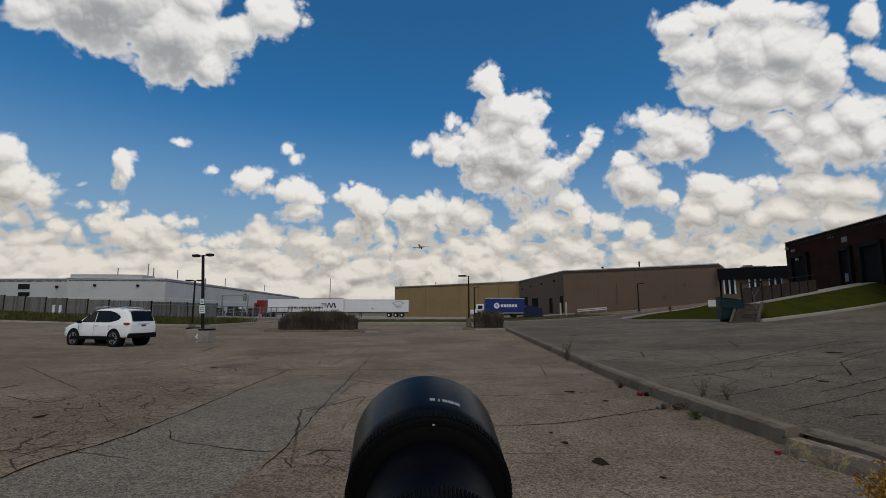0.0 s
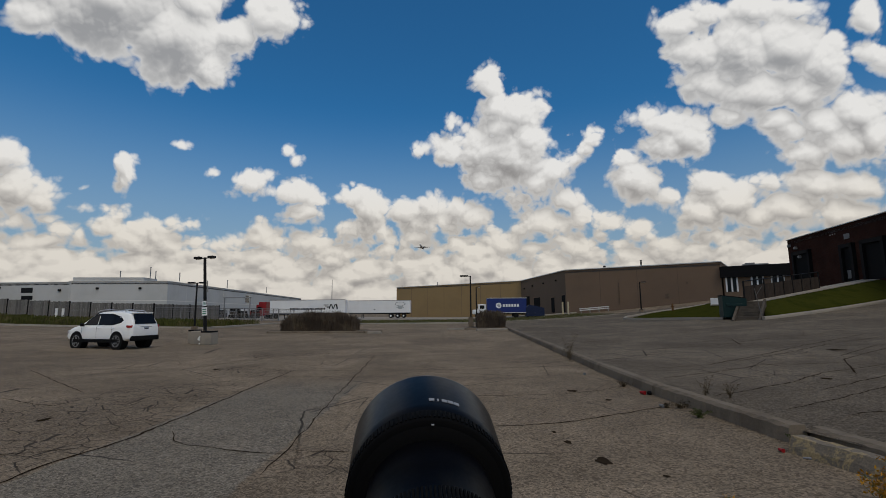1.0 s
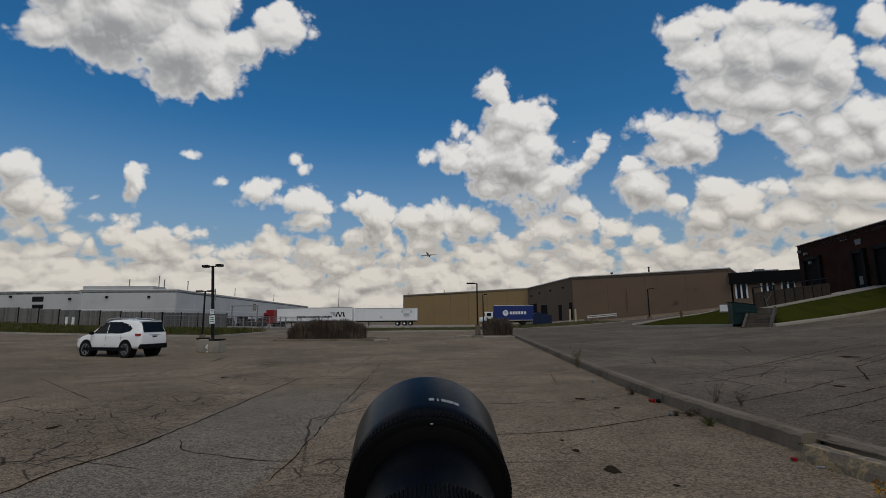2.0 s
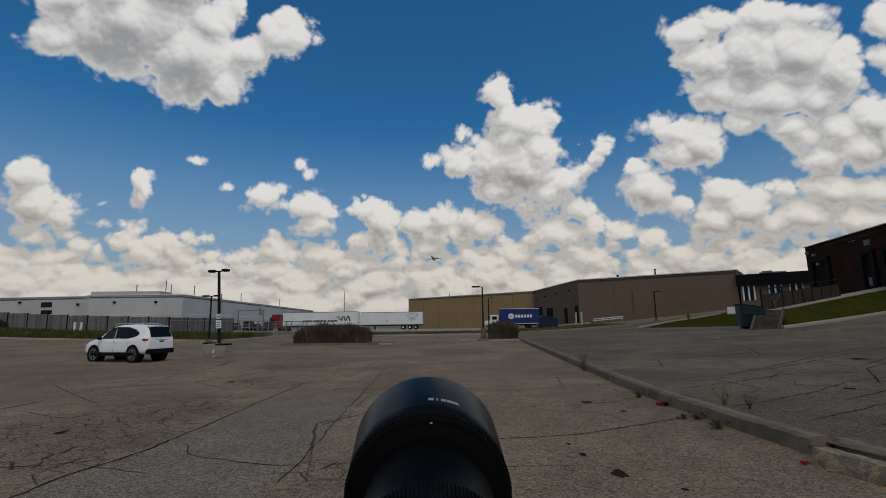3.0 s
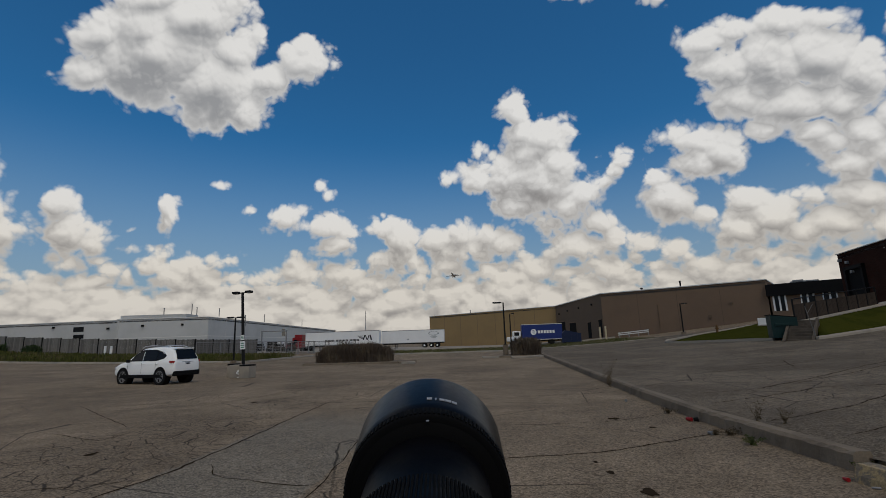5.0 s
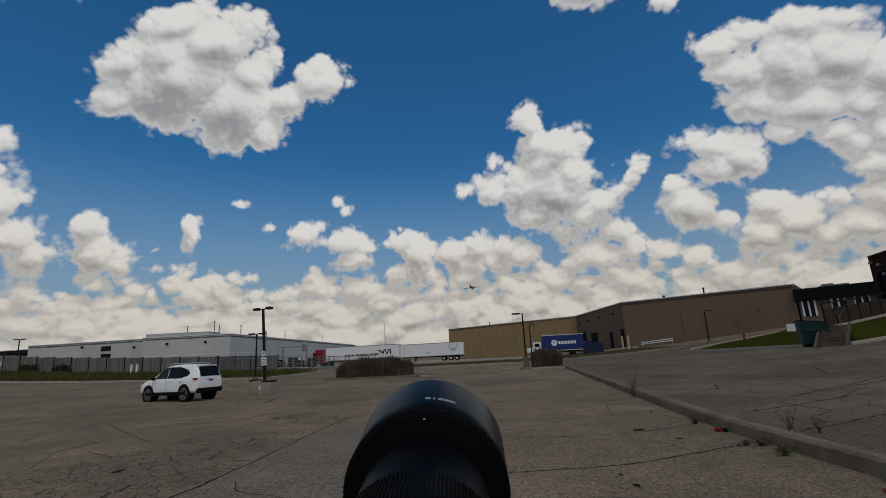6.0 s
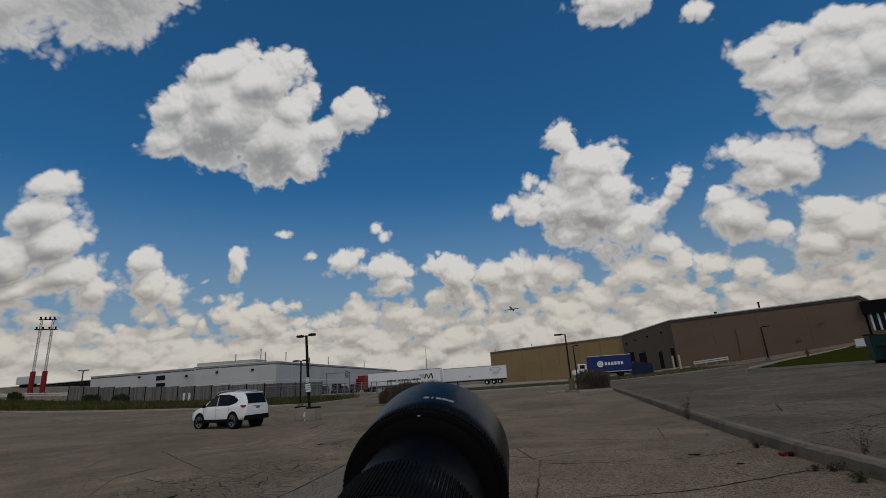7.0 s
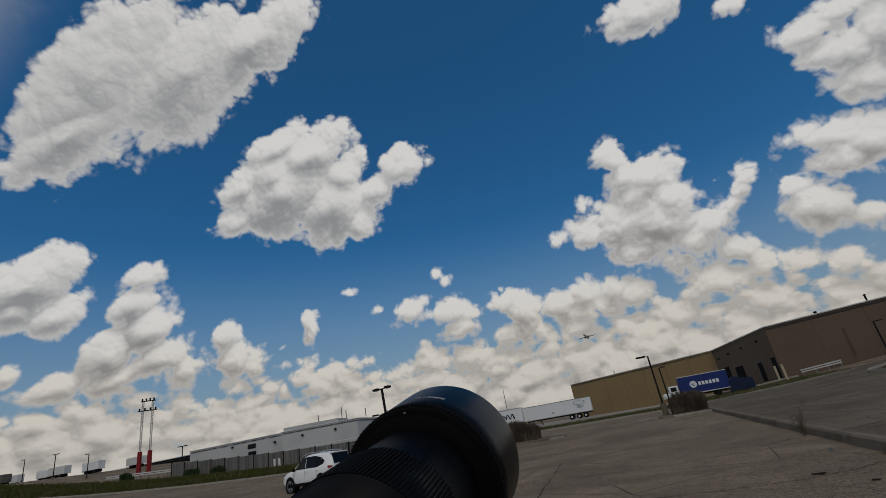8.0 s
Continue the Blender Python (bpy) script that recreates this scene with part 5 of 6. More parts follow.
def dumpster(m):
    ob = thing("dumpster", m, "dark green steel dumpster at the foot of the steps", "dumpster")
    bm = B()
    vs = [bm.verts.new(p) for p in ((-0.93, -0.8, 0.12), (0.93, -0.8, 0.12), (0.93, 0.78, 0.12), (-0.93, 0.78, 0.12), (-0.95, -0.85, 1.35), (0.95, -0.85, 1.35), (0.95, 0.8, 1.55), (-0.95, 0.8, 1.55))]
    for f in ((0, 1, 2, 3), (4, 5, 6, 7), (0, 1, 5, 4), (1, 2, 6, 5), (2, 3, 7, 6), (3, 0, 4, 7)):
        bm.faces.new([vs[i] for i in f])
    part("body", bm, BIN, ob)
    for s in (-1, 1):
        bm = B()
        box(bm, (s * 0.48, 0, 1.49), (0.94, 1.75, 0.04), 0, 0.01, 0.12)
        part("lid", bm, DARK, ob, "black plastic lid")
        bm = B()
        box(bm, (s * 0.99, 0, 0.95), (0.1, 1.1, 0.16), 0, 0.02)
        part("lift_pocket", bm, BIN, ob)
        for y in (-0.5, 0.5):
            bm = B()
            rod(bm, (s * 0.7, y, 0.0), (s * 0.7, y, 0.14), 0.06, None, 8)
            part("foot", bm, DARK, ob)
    return ob


dumpster(pose(19.95, 32.9, height(19.95, 32.9) + 0.12, 0, 0, 68) @ Matrix.Diagonal((0.95, 0.86, 1.02, 1)))
ob = thing("utility_cabinet", pose(29.9, 52.0, lawn_height(29.9, 52) + 0.1, 0, 0, -30) @ Matrix.Scale(0.7, 4), "white utility cabinet on a low plinth", "cabinet")
bm = B()
box(bm, (0, 0, 0.55), (1.7, 0.8, 1.1), 0, 0.04)
part("cabinet_body", bm, WHITE, ob)
bm = B()
box(bm, (0, 0, 0.02), (1.9, 1.0, 0.16))
part("plinth", bm, PALE, ob)


def hydrant(x, y, z, mat, label):
    ob = thing("hydrant", pose(x, y, z), label, "hydrant")
    bm = B()
    rod(bm, (0, 0, -0.1), (0, 0, 0.7), 0.12, 0.11, 14)
    part("barrel", bm, mat, ob)
    bm = B()
    rod(bm, (0, 0, 0.7), (0, 0, 0.9), 0.14, 0.04, 14)
    part("bonnet", bm, mat, ob)
    bm = B()
    rod(bm, (-0.2, 0, 0.5), (0.2, 0, 0.5), 0.06, None, 10)
    part("outlet", bm, mat, ob)


hydrant(26.2, 54.5, lawn_height(26.2, 54.5) - 0.05, material("ochre_paint", (0.11, 0.055, 0.018), 0.6), "small ochre hydrant on the lawn")
for x, y in ((20.7, 82.2), (21.3, 80.9)):
    ob = thing("bollard", pose(x - 0.5, y - 1.0, height(x, y) + 0.1), "pale steel bollard before the warehouse door", "bollard", "bollards by the doors")
    bm = B()
    rod(bm, (0, 0, -0.2), (0, 0, 2.1), 0.16, 0.15, 12)
    part("post", bm, material("cream_paint", (0.5, 0.42, 0.28), 0.6), ob)


def guard_rail(m, L, label, n=4):
    ob = thing("guard_rail", m, label, "guard rail")
    for i in range(n):
        bm = B()
        box(bm, (i * L / (n - 1), 0, 0.3), (0.12, 0.14, 0.9))
        part("post", bm, STEEL, ob)
    for z in (0.35, 0.62):
        bm = B()
        box(bm, (L / 2, -0.1, z), (L + 0.4, 0.06, 0.16), 0, 0.02)
        part("beam", bm, CAP, ob, "pale steel beam")


guard_rail(pose(23.0, 80.0, height(24, 79) + 0.15, 0, -4.5, -28), 4.4, "pale two-beam guard rail before the brown wall")

# ---- white plant building, fence and yard on the other side ----
WT = 7.7
wb, ww_ = building("factory", [(-99.5, 91.2), (-70.6, 90.0), (-70.6, 88.0), (-53.2, 90.0), (-63.0, 206.0), (-150.0, 210.0)], -0.5, WT, [GREYWALL], "long low white factory with a raised block and few windows", 0.14, CAP)
bm = B()
box(bm, (0, 0, 0), (12.6, 5.0, 1.0))
rb = part("raised_block", bm, GREYWALL, wb, "raised white block")
rb.matrix_basis = pose(-64.1, 91.3, WT + 0.3, 0, 0, 6.6)
for wl, d in ((ww_[0], 28.9), (ww_[2], 17.5), (ww_[3], 116.0)):
    on_wall(wl, "wall_band", d / 2, 4.0, d, 0.12, 0.04, 0.08, CAP, "thin horizontal trim")
wn = on_wall(ww_[0], "window", 18.85, 5.75, 2.3, 1.0, 0.03, 0.08, GLASS, "wide dark window")
for k in range(1, 6):
    on_wall(wn, "mullion", 18.85 - 1.15 + k * 0.46, 5.75, 0.05, 1.0, 0.05, 0.05, DARK)
on_wall(ww_[0], "window", 19.0, 4.4, 2.3, 0.8, 0.03, 0.08, GLASS, "wide dark window")
for s, z in ((13.3, 6.6), (25.5, 6.0)):
    on_wall(ww_[0], "wall_lamp", s, z, 0.5, 0.4, 0.3, 0.3, DARK, "dark wall lamp", 0.05)
for s in (5.0, 12.6):
    on_wall(ww_[2], "wall_lamp", s, 6.2, 0.45, 0.4, 0.3, 0.3, DARK, "dark wall lamp", 0.05)
on_wall(ww_[3], "window", 46.0, 4.6, 3.0, 2.0, 0.03, 0.08, GLASS, "dark window")
for k in range(5):
    on_wall(ww_[3], "wall_panel_joint", 8 + k * 20.0, 0.5, 0.07, 6.9, 0.02, 0.04, CAP)
for x, y, h in ((-66.0, 95.0, 1.6), (-60.5, 96.0, 2.4), (-60.0, 97.0, 1.7), (-55.0, 97.0, 1.3), (-58.0, 125.0, 1.6), (-60.0, 158.0, 1.6)):
    stack(x, y, WT + (0.9 if x < -53.5 else 0), h, 0.09, "thin steel vent on the factory roof", STEEL)
for x, y, h in ((-36.0, 150.0, 6.0), (-15.0, 165.0, 5.0), (1.0, 170.0, 3.0)):
    ob = thing("mast", pose(x, y, 0.0), "thin steel mast far behind the yard", "mast", "far masts")
    bm = B()
    rod(bm, (0, 0, 0), (0, 0, 6.0 + h), 0.16, 0.08, 8)
    part("pole", bm, STEEL, ob)


def panel_fence(a, b, h, n, label, mat=WOODGREY, slat=True, mesh=False):
    ob = thing("fence", Matrix(), label, "fence", "fences by the factory")
    a, b = Vector(a), Vector(b)
    ang = math.atan2(b.y - a.y, b.x - a.x)
    L = (b - a).length / n
    slats = []
    for k in range(3):
        bm = B()
        box(bm, (0, 0, h / 2), (L / 12 - 0.03, 0.03, h - 0.05 - 0.04 * k))
        me = bpy.data.meshes.new("slat")
        bm.to_mesh(me)
        bm.free()
        me.materials.append(mat)
        slats.append(me)
    for i in range(n + 1):
        p = a + (b - a) * (i / n)
        bm = B()
        box(bm, (0, 0, h / 2 - 0.2), (0.12, 0.12, h + 0.5))
        q = part("post", bm, DARK if slat else STEEL, ob)
        q.matrix_basis = pose(p.x, p.y, height(p.x, p.y), 0, 0, math.degrees(ang))
    for i in range(n):
        p = a + (b - a) * ((i + 0.5) / n)
        at = pose(p.x, p.y, height(p.x, p.y) + 0.02, 0, 0, math.degrees(ang))
        bm = B()
        if slat:
            for z in (0.35, h - 0.2):
                box(bm, (0, 0.035, z), (L, 0.04, 0.08))
            q = part("panel", bm, mat, ob)
            for k in range(12):
                sl = new("slat", slats[(i + k) % 3])
                sl.parent = q
                sl.location = (-L / 2 + L * (k + 0.5) / 12, 0, 0)
        else:
            for k in range(14):
                x0 = -L / 2 + L * k / 14
                rod(bm, (x0, 0, 0.05), (x0, 0, h), 0.008, None, 4, False)
            for k in range(9):
                rod(bm, (-L / 2, 0, 0.05 + (h - 0.1) * k / 8), (L / 2, 0, 0.05 + (h - 0.1) * k / 8), 0.008, None, 4, False)
            q = part("panel", bm, mat, ob)
            q["kind"] = "stuff"
            bm = B()
            rod(bm, (-L / 2, 0, h), (L / 2, 0, h), 0.035, None, 6)
            part("top_rail", bm, mat, q)
        q.matrix_basis = at


GREYFENCE = material("grey_fence_slat", (0.155, 0.147, 0.137), 0.85, 0, 0.35, 0.6, 20, 0.0, (0.105, 0.098, 0.09), each=0.5)
panel_fence((-67.0, 58.2), (-35.5, 57.5), 2.3, 12, "grey slatted screen fence with dark posts before the factory", GREYFENCE)
panel_fence((-35.5, 57.5), (-33.5, 70.0), 2.3, 4, "grey slatted screen fence end", GREYFENCE)
panel_fence((-34.0, 70.0), (-22.0, 84.0), 1.9, 6, "galvanised chain-link fence round the yard", STEEL, False)
panel_fence((-35.4, 57.6), (-22.0, 84.0), 1.9, 9, "galvanised chain-link fence before the factory", STEEL, False)
reeds("verge_grass", -110, -22, 43.5, 56.5, 0.62, 34000, "long rough grass and weeds on the verge", 11, 0.02, BLADE)
reeds("verge_grass", -21, 22, 61.5, 83, 0.14, 9000, "short dull grass on the far strip", 12, 0.02, BLADE)
for x, y in ((-46.8, 56.8), (-46.0, 56.8), (-38.8, 56.5), (-38.1, 56.5)):
    ob = thing("bollard", pose(x, y, height(x, y)), "white pipe bollard on the verge", "bollard", "white bollards on the verge")
    bm = B()
    rod(bm, (0, 0, -0.1), (0, 0, 1.45), 0.15, 0.14, 12)
    part("post", bm, WHITE, ob)
# loading gear and stored goods behind the chain-link fence
for i, (x, y, s) in enumerate(((-47.0, 99.0, 1.6), (-44.5, 100.0, 2.0), (-42.4, 99.0, 1.5), (-40.2, 100.0, 1.8))):
    ob = thing("pallet_stack", pose(x, y, height(x, y), 0, 0, 7 * i), "dark stack of goods on pallets in the yard", "pallet stack", "stored goods")
    for k in range(3):
        bm = B()
        box(bm, (0.1 * (k % 2), 0, 0.15 + s * (k + 0.5) / 3), (2.1 - 0.2 * k, 1.4, s / 3 - 0.04), 0, 0.03)
        part("crate", bm, WOODGREY if k % 2 else DARK, ob)
ob = thing("gantry", pose(-47.5, 101.5, height(-47.5, 101.5)), "pale steel frame in front of the factory wall", "frame")
for x in (0.0, 5.5):
    bm = B()
    box(bm, (x, 0, 2.2), (0.2, 0.2, 4.4))
    part("post", bm, STEEL, ob)
bm = B()
box(bm, (2.75, 0, 4.4), (6.0, 0.2, 0.2))
part("beam", bm, STEEL, ob)


# ---- far edge: mast with red legs, guard rail, trucks and sheds ----
def approach_mast(x, y):
    z = height(x, y)
    ob = thing("lighting_mast", pose(x, y, z, 0, 0, 35), "twin lattice mast with red bases and lamp bars", "mast")
    for s in (-0.85, 0.85):
        bm = B()
        rod(bm, (s, 0, -0.3), (s, 0, 4.2), 0.42, 0.38, 14)
        part("base_tube", bm, RED, ob, "bright red base tube")
        bm = B()
        for dx, dy in ((-0.14, -0.14), (0.14, -0.14), (0.14, 0.14), (-0.14, 0.14)):
            rod(bm, (s + dx, dy, 4.1), (s + dx, dy, 13.4), 0.03, None, 5)
        for k in range(18):
            zz = 4.2 + k * 0.5
            rod(bm, (s - 0.14, -0.14, zz), (s + 0.14, -0.14, zz + 0.5), 0.018, None, 4)
            rod(bm, (s + 0.14, 0.14, zz), (s - 0.14, 0.14, zz + 0.5), 0.018, None, 4)
        part("lattice", bm, STEEL, ob, "grey lattice")
    for zz, w in ((11.6, 3.4), (13.4, 2.6)):
        bm = B()
        box(bm, (0, 0, zz), (w, 0.16, 0.16))
        bar = part("lamp_bar", bm, DARK, ob)
        for k in range(4):
            bm = B()
            rod(bm, (-w / 2 + 0.3 + k * (w - 0.6) / 3, 0, zz + 0.08), (-w / 2 + 0.3 + k * (w - 0.6) / 3, -0.1, zz + 0.5), 0.13, 0.16, 8)
            part("lamp", bm, DARK, bar)


approach_mast(-87.6, 70.0)
guard_rail(pose(-86.0, 62.0, height(-86, 62), 0, 2.5, -6), 18.0, "long pale guard rail at the end of the verge", 9)
RNG = random.Random(21)
for i in range(14):
    x, y = -108 - 9 * (i % 7) - RNG.uniform(0, 4), 74 + 9 * (i // 7) + RNG.uniform(-3, 3) - 1.5 * (i % 7)
    m = pose(x, y, height(x, y), 0, 0, RNG.uniform(-8, 8)) @ Matrix.Scale(0.62, 4)
    ob = thing("box_trailer", m, "far white or grey trailer in the next yard", "truck trailer", "far trailers")
    bm = B()
    box(bm, (0, 0, 2.3), (RNG.uniform(6, 9), 2.5, 2.6), 0, 0.05)
    part("body", bm, (WHITE, CAP, GREYFENCE)[i % 3], ob)
    for s in (-2, 2):
        bm = B()
        rod(bm, (s, -1.2, 0.5), (s, 1.2, 0.5), 0.5, None, 12)
        part("wheel", bm, RUBBER, ob)
        bm = B()
        box(bm, (s, 0, 0.85), (0.5, 1.4, 0.35))
        part("axle_frame", bm, DARK, ob)
for i in range(7):
    x, y = -97 - 11.0 * i, 66 + 1.0 * i
    lamp_post("street_lamp", x, y, 4.4, "far lamp post in the next yard", 1 + i % 2, 0, 0.3, 0.7, 0, 0.09)
sh, sw = building("shed", [(-150.0, 105.0), (-97.0, 100.0), (-95.0, 130.0), (-150.0, 140.0)], 0.0, 7.6, [FASCIA], "long dark shed beyond the yard", 0.2, CAP)
for i in range(3):
    x, y = (-57.0, -62.0, -76.0)[i], (57.2, 57.4, 58.0)[i]
    reeds("shrub", x - 0.9, x + 0.9, y - 0.7, y + 0.5, 1.5, 500, "low dark shrub against the fence", 60 + i, 0.03, material("shrub_leaf", (0.035, 0.055, 0.02), 0.9, 0, 0.4, 2, 20))


# ---- airliner on its approach ----
def airliner(m):
    ob = thing("airliner", m, "white twin-jet airliner with wheels down, low in the sky", "aeroplane")
    SKIN = material("aircraft_white", (0.62, 0.62, 0.62), 0.35, 0, 0.08, 0.2, 4)
    BELLY = material("aircraft_grey", (0.16, 0.16, 0.17), 0.45, 0, 0.1, 0.3, 5)
    part("fuselage", lathe(B(), [(17.9, 0.02), (17.6, 0.45), (16.8, 0.95), (15.6, 1.25), (14.0, 1.35), (-8.0, 1.35), (-12.0, 1.1), (-15.5, 0.6), (-17.5, 0.15), (-17.6, 0.0)], 24), SKIN, ob, "white fuselage", True)

    def foil(name, pts, t, mat, label=""):
        bm = B()
        lo = [bm.verts.new((x, y, z - t / 2)) for x, y, z in pts]
        hi = [bm.verts.new((x, y, z + t / 2)) for x, y, z in pts]
        bm.faces.new(lo)
        bm.faces.new(hi)
        for i in range(len(pts)):
            j = (i + 1) % len(pts)
            bm.faces.new((lo[i], lo[j], hi[j], hi[i]))
        bmesh.ops.bevel(bm, geom=list(bm.edges), offset=t * 0.3, segments=1, affect="EDGES")
        return part(name, bm, mat, ob, label)

    for s in (-1, 1):
        foil("wing", [(s * 1.0, 3.5, -0.9), (s * 11.8, -4.2, 0.35), (s * 11.8, -5.6, 0.35), (s * 4.0, -2.6, -0.55), (s * 1.0, -2.8, -0.9)], 0.3, BELLY, "grey swept wing")
        bm = B()
        vs = [bm.verts.new(p) for p in ((s * 11.75, -4.3, 0.3), (s * 11.75, -5.6, 0.3), (s * 12.3, -6.2, 1.6), (s * 12.3, -5.6, 1.6))]
        f = bm.faces.new(vs)
        ext = bmesh.ops.extrude_face_region(bm, geom=[f])
        bmesh.ops.translate(bm, vec=(s * 0.12, 0, 0), verts=[v for v in ext["geom"] if isinstance(v, bmesh.types.BMVert)])
        part("winglet", bm, BELLY, ob)
        eng = lathe(B(), [(-5.8, 0.55), (-5.6, 0.72), (-7.5, 0.8), (-9.4, 0.55), (-9.4, 0.3), (-6.2, 0.5)], 20)
        bmesh.ops.translate(eng, vec=(s * 2.25, -1.0, 0.55), verts=eng.verts)
        part("engine", eng, SKIN, ob, "white rear engine", True)
        foil("pylon", [(s * 1.2, -7.0, 0.5), (s * 1.7, -7.0, 0.5), (s * 1.7, -9.5, 0.5), (s * 1.2, -9.5, 0.5)], 0.2, SKIN)
        foil("tailplane", [(s * 0.1, -15.6, 4.4), (s * 4.2, -17.9, 4.5), (s * 4.2, -18.9, 4.5), (s * 0.1, -18.2, 4.4)], 0.18, SKIN)
        bm = B()
        rod(bm, (s * 1.9, -0.8, -0.9), (s * 1.9, -0.8, -2.6), 0.12, None, 8)
        gear = part("main_gear_leg", bm, DARK, ob)
        for o in (-0.28, 0.28):
            bm = B()
            rod(bm, (s * 1.9 + o - 0.14, -0.8, -2.7), (s * 1.9 + o + 0.14, -0.8, -2.7), 0.48, None, 14)
            part("wheel", bm, RUBBER, gear)
    bm = B()
    vs = [bm.verts.new(p) for p in ((-0.12, -11.8, 1.0), (-0.12, -15.4, 4.5), (-0.12, -18.3, 4.5), (-0.12, -16.6, 0.6))]
    f = bm.faces.new(vs)
    ext = bmesh.ops.extrude_face_region(bm, geom=[f])
    bmesh.ops.translate(bm, vec=(0.24, 0, 0), verts=[v for v in ext["geom"] if isinstance(v, bmesh.types.BMVert)])
    part("fin", bm, SKIN, ob, "white tail fin")
    bm = B()
    rod(bm, (0, 13.2, -1.1), (0, 13.2, -2.4), 0.1, None, 8)
    ng = part("nose_gear_leg", bm, DARK, ob)
    bm = B()
    rod(bm, (-0.3, 13.2, -2.5), (0.3, 13.2, -2.5), 0.36, None, 14)
    part("wheel", bm, RUBBER, ng)
    bm = B()
    box(bm, (0, 16.55, 0.72), (1.25, 0.5, 0.32), 0, 0.06, -0.5)
    part("cockpit_window", bm, GLASS, ob)
    for s in (-1, 1):
        for i in range(24):
            bm = B()
            box(bm, (s * 1.3, 12.5 - i * 0.8, 0.4), (0.12, 0.24, 0.34))
            part("cabin_window", bm, GLASS, ob)


airliner(pose(-34.0, 700.0, 98.5, 4.0, 2.0, 174.0))


# ---- near clutter: wheel stop, weeds, litter ----
def worn_wheel_stop(m):
    m_ = bpy.data.materials.new("worn_yellow_concrete")
    m_.use_nodes = True
    g = Graph(m_.node_tree)
    tc = g.node("ShaderNodeTexCoord").outputs["Object"]
    k = g.ramp(g.noise(tc, 7.0, 6.0, 0.7, 0.6).outputs[0], 0.50, 0.56)
    fine = g.noise(tc, 60.0, 5.0, 0.7).outputs[0]
    col = g.mix(k, (0.16, 0.13, 0.097, 1), (0.30, 0.225, 0.12, 1))
    sc = g.node("ShaderNodeVectorMath", operation="SCALE")
    g.put(sc.inputs[0], col)
    g.put(sc.inputs["Scale"], g.ramp(fine, 0.3, 0.7, 0.7, 1.15))
    b = m_.node_tree.nodes["Principled BSDF"]
    g.put(b.inputs["Base Color"], sc.outputs[0])
    b.inputs["Roughness"].default_value = 0.95
    bp = g.node("ShaderNodeBump")
    bp.inputs["Strength"].default_value, bp.inputs["Distance"].default_value = 0.7, 0.006
    g.put(bp.inputs["Height"], fine)
    g.put(b.inputs["Normal"], bp.outputs[0])
    bm = B()
    rng = random.Random(2)
    rows = []
    n = 16
    for i in range(n + 1):
        x = -0.9 + 1.8 * i / n
        j = lambda a=0.006: rng.uniform(-a, a)
        rows.append([bm.verts.new(p) for p in ((x, -0.12 + j(), 0.0), (x, -0.105 + j(), 0.06 + j()), (x, -0.06 + j(), 0.135 + j()), (x, 0.06 + j(), 0.135 + j()), (x, 0.105 + j(), 0.06 + j()), (x, 0.12, 0.0))])
    for p, q in zip(rows, rows[1:]):
        for k_ in range(5):
            bm.faces.new((p[k_], p[k_ + 1], q[k_ + 1], q[k_]))
    bm.faces.new(rows[0])
    bm.faces.new(rows[-1])
    ob = part("wheel_stop", bm, m_)
    ob.matrix_basis = m
    tagged(ob, "chipped concrete wheel stop with worn yellow paint by the kerb", "wheel stop", "wheel stops")


worn_wheel_stop(pose(3.95, 4.36, 0.0, 0, 0, -77) @ Matrix.Diagonal((1.0, 1.2, 1.2, 1)))


def weed(x, y, h, n, label, seed, mat, z=None, flowers=None, spread=0.5):
    rng = random.Random(seed)
    z = height(x, y) if z is None else z
    ob = thing("weed", pose(x, y, z), label, "weed", "weeds along the kerb")
    bm = B()
    tips = []
    for i in range(n):
        a, l = rng.uniform(0, 6.28), rng.uniform(0.15, spread) * h
        p = Vector((rng.uniform(-0.05, 0.05), rng.uniform(-0.05, 0.05), 0))
        hh = h * rng.uniform(0.5, 1.0)
        for k in range(4):
            q = Vector((math.cos(a) * l * ((k + 1) / 4) ** 1.4, math.sin(a) * l * ((k + 1) / 4) ** 1.4, hh * (k + 1) / 4)) + Vector((rng.uniform(-0.01, 0.01), rng.uniform(-0.01, 0.01), 0))
            rod(bm, p, q, 0.0042 * (1 - k * 0.2), None, 4, False)
            for _ in range(3):
                d = Vector((rng.uniform(-1, 1), rng.uniform(-1, 1), rng.uniform(0, 1))).normalized()
                e = q + d * h * rng.uniform(0.05, 0.14)
                rod(bm, q, e, 0.0024, 0.001, 3, False)
                tips.append(e)
            p = q
    part("stem", bm, mat, ob)
    verts, faces = [], []
    for t in tips:
        for _ in range(2 if flowers is None else 5):
            c = t + Vector([rng.uniform(-0.02, 0.02) for _ in range(3)])
            d = Vector([rng.uniform(-1, 1) for _ in range(3)]).normalized() * rng.uniform(0.008, 0.02)
            e = d.cross(Vector((rng.random(), rng.random(), 1))).normalized() * rng.uniform(0.004, 0.01)
            o = len(verts)
            verts += [c, c + d + e, c + 2 * d, c + d - e]
            faces.append((o, o + 1, o + 2, o + 3))
    lf = raw("foliage" if flowers is None else "blossom", verts, faces, flowers or mat, ob)
    lf["kind"] = "stuff"


WEED = material("weed_brown", (0.10, 0.075, 0.045), 0.9, 0, 0.4, 6, 40)
WEEDG = material("weed_green", (0.07, 0.085, 0.025), 0.9, 0, 0.4, 6, 40)
GOLD = material("goldenrod", (0.42, 0.20, 0.012), 0.8, 0, 0.3, 10, 60)
weed(4.1, 7.65, 0.34, 5, "dry brown weed growing behind the kerb", 1, WEED, 0.13)
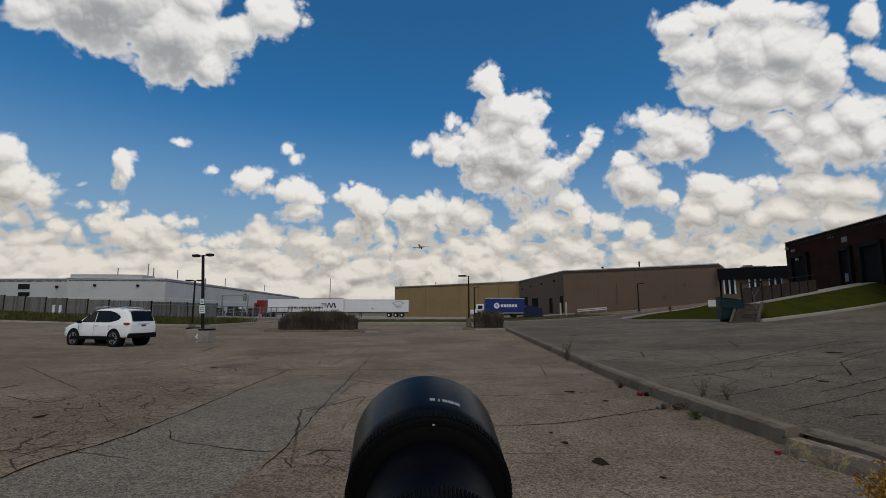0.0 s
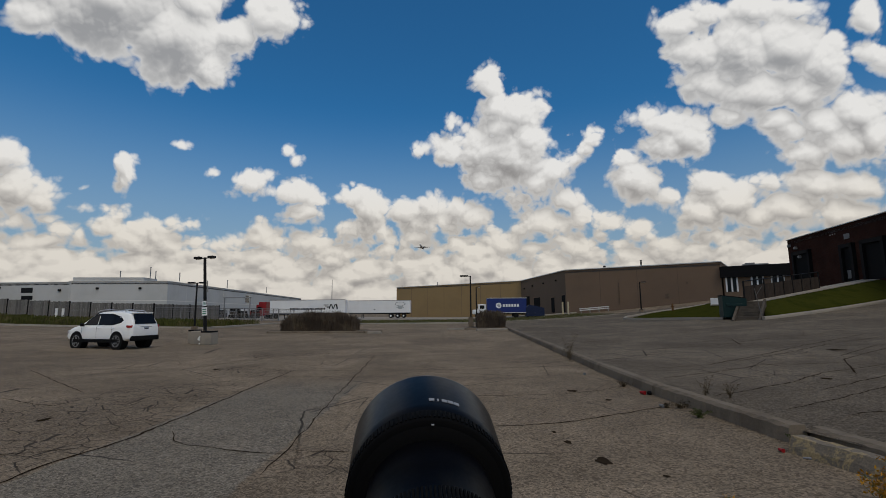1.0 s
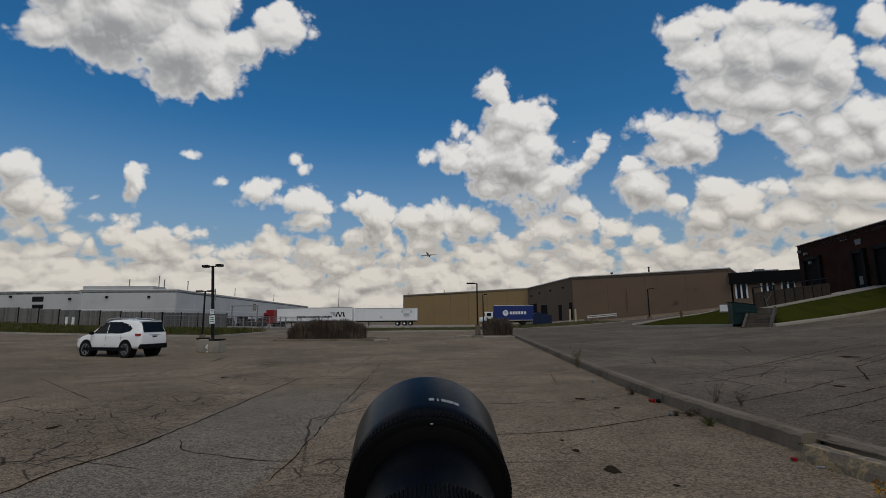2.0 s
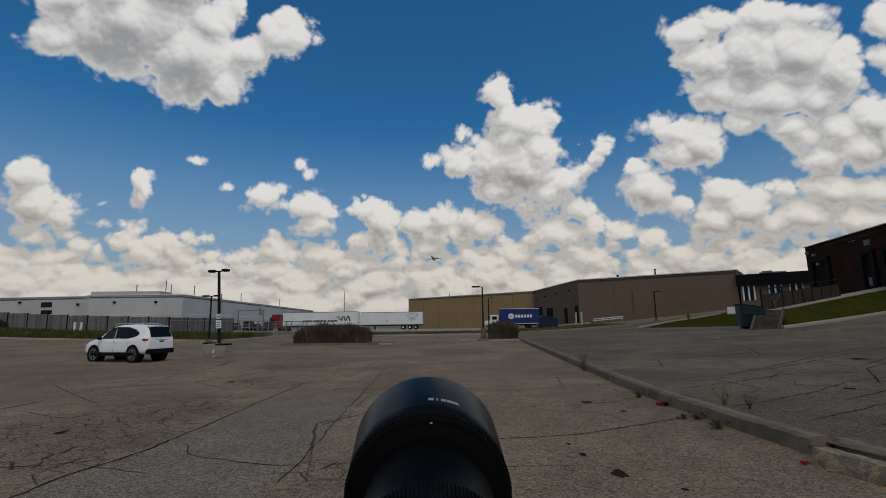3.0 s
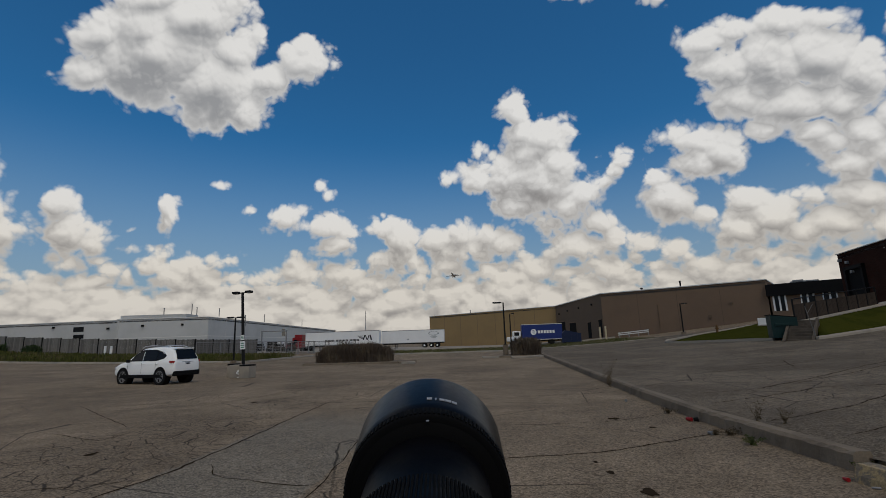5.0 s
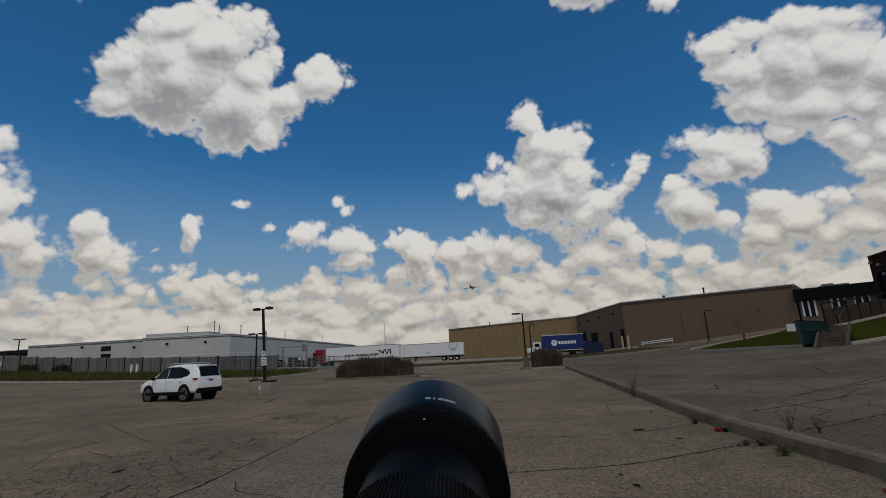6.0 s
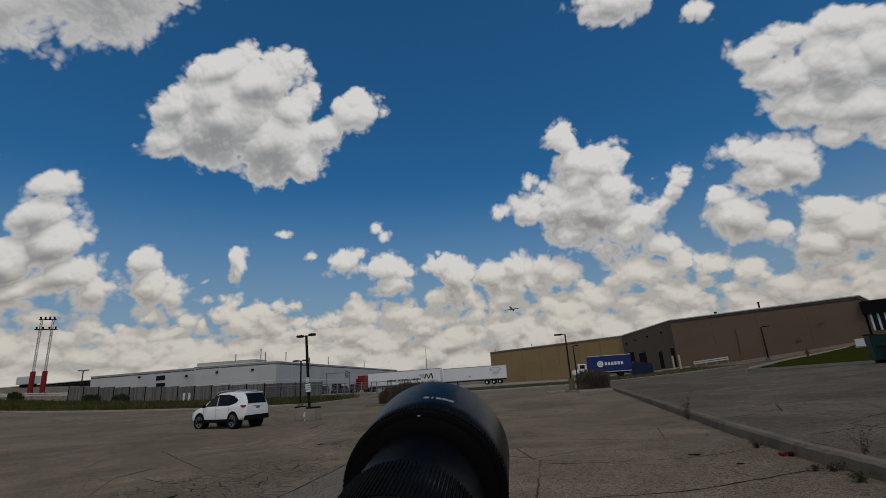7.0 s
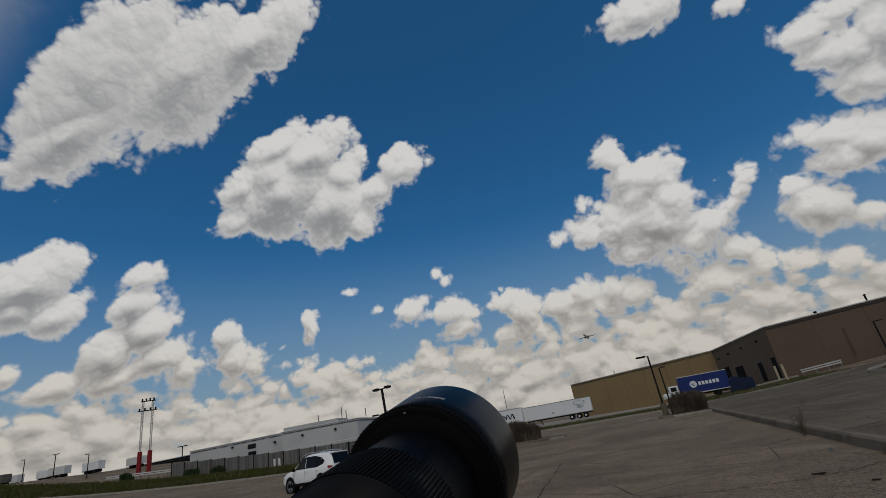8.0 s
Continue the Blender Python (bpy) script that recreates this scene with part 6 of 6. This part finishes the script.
weed(4.4, 7.5, 0.22, 5, "dry brown weed growing behind the kerb", 2, WEED, 0.13)
weed(3.8, 14.6, 0.5, 9, "dry brown weed at the kerb's foot", 3, WEED)
weed(3.9, 15.2, 0.8, 7, "dry brown weed at the kerb's foot", 4, WEED)
weed(3.57, 6.85, 0.10, 14, "low green weed in the joint at the kerb", 5, WEEDG, None, None, 1.6)
weed(3.62, 7.5, 0.09, 12, "low dry weed in the crack by the kerb", 6, WEED, None, None, 1.8)
weed(3.87, 5.38, 0.13, 16, "low green weed in the kerb's gap", 7, WEEDG, None, None, 1.3)
weed(3.54, 9.6, 0.10, 12, "low dry weed in the crack by the kerb", 8, WEED, None, None, 1.8)
weed(3.42, 7.55, 0.06, 10, "low dry weed in the crack by the kerb", 9, WEED, None, None, 2.4)
for i, (x, y) in enumerate(((3.34, 3.75), (3.42, 3.62), (3.58, 3.72), (3.30, 3.5), (3.46, 3.7), (3.15, 3.52), (3.5, 3.5))):
    weed(x, y, 0.36, 8, "flowering yellow goldenrod beside the wheel stop", 30 + i, WEEDG, None, GOLD)
weed(2.0, 3.42, 0.22, 5, "flowering yellow goldenrod in the asphalt", 44, WEEDG, None, GOLD)


def cup(x, y, r, h, mat, label, turn, up=0.0):
    ob = thing("paper_cup", pose(x, y, up + r, 90, 0, turn), label, "litter", "litter by the kerb")
    bm = B()
    rod(bm, (0, 0, 0), (0, 0, h), r * 0.75, r, 16)
    part("cup_body", bm, mat, ob)
    bm = B()
    rod(bm, (0, 0, h), (0, 0, h + 0.008), r * 1.08, None, 16)
    part("lid", bm, mat, ob)


cup(3.52, 8.75, 0.033, 0.09, material("red_can", (0.25, 0.01, 0.012), 0.5), "crushed red can at the kerb", 30)
cup(3.6, 8.66, 0.036, 0.06, DARK, "dark cup lying at the kerb", 80)
cup(3.35, 7.6, 0.026, 0.07, MATS["faded_notice"], "white paper cup at the kerb", 15)
cup(3.6, 7.55, 0.03, 0.05, material("cream_paint", (0.5, 0.42, 0.28)), "crumpled cream paper at the kerb", 70)
cup(3.3, 11.4, 0.03, 0.09, MATS["faded_notice"], "white paper cup in the lot", -20)
cup(3.55, 5.25, 0.02, 0.05, MATS["red_can"], "scrap of red plastic at the kerb", 5)
cup(3.6, 4.98, 0.012, 0.06, material("grey_scrap", (0.2, 0.2, 0.21), 0.6), "grey scrap at the wheel stop", 65)
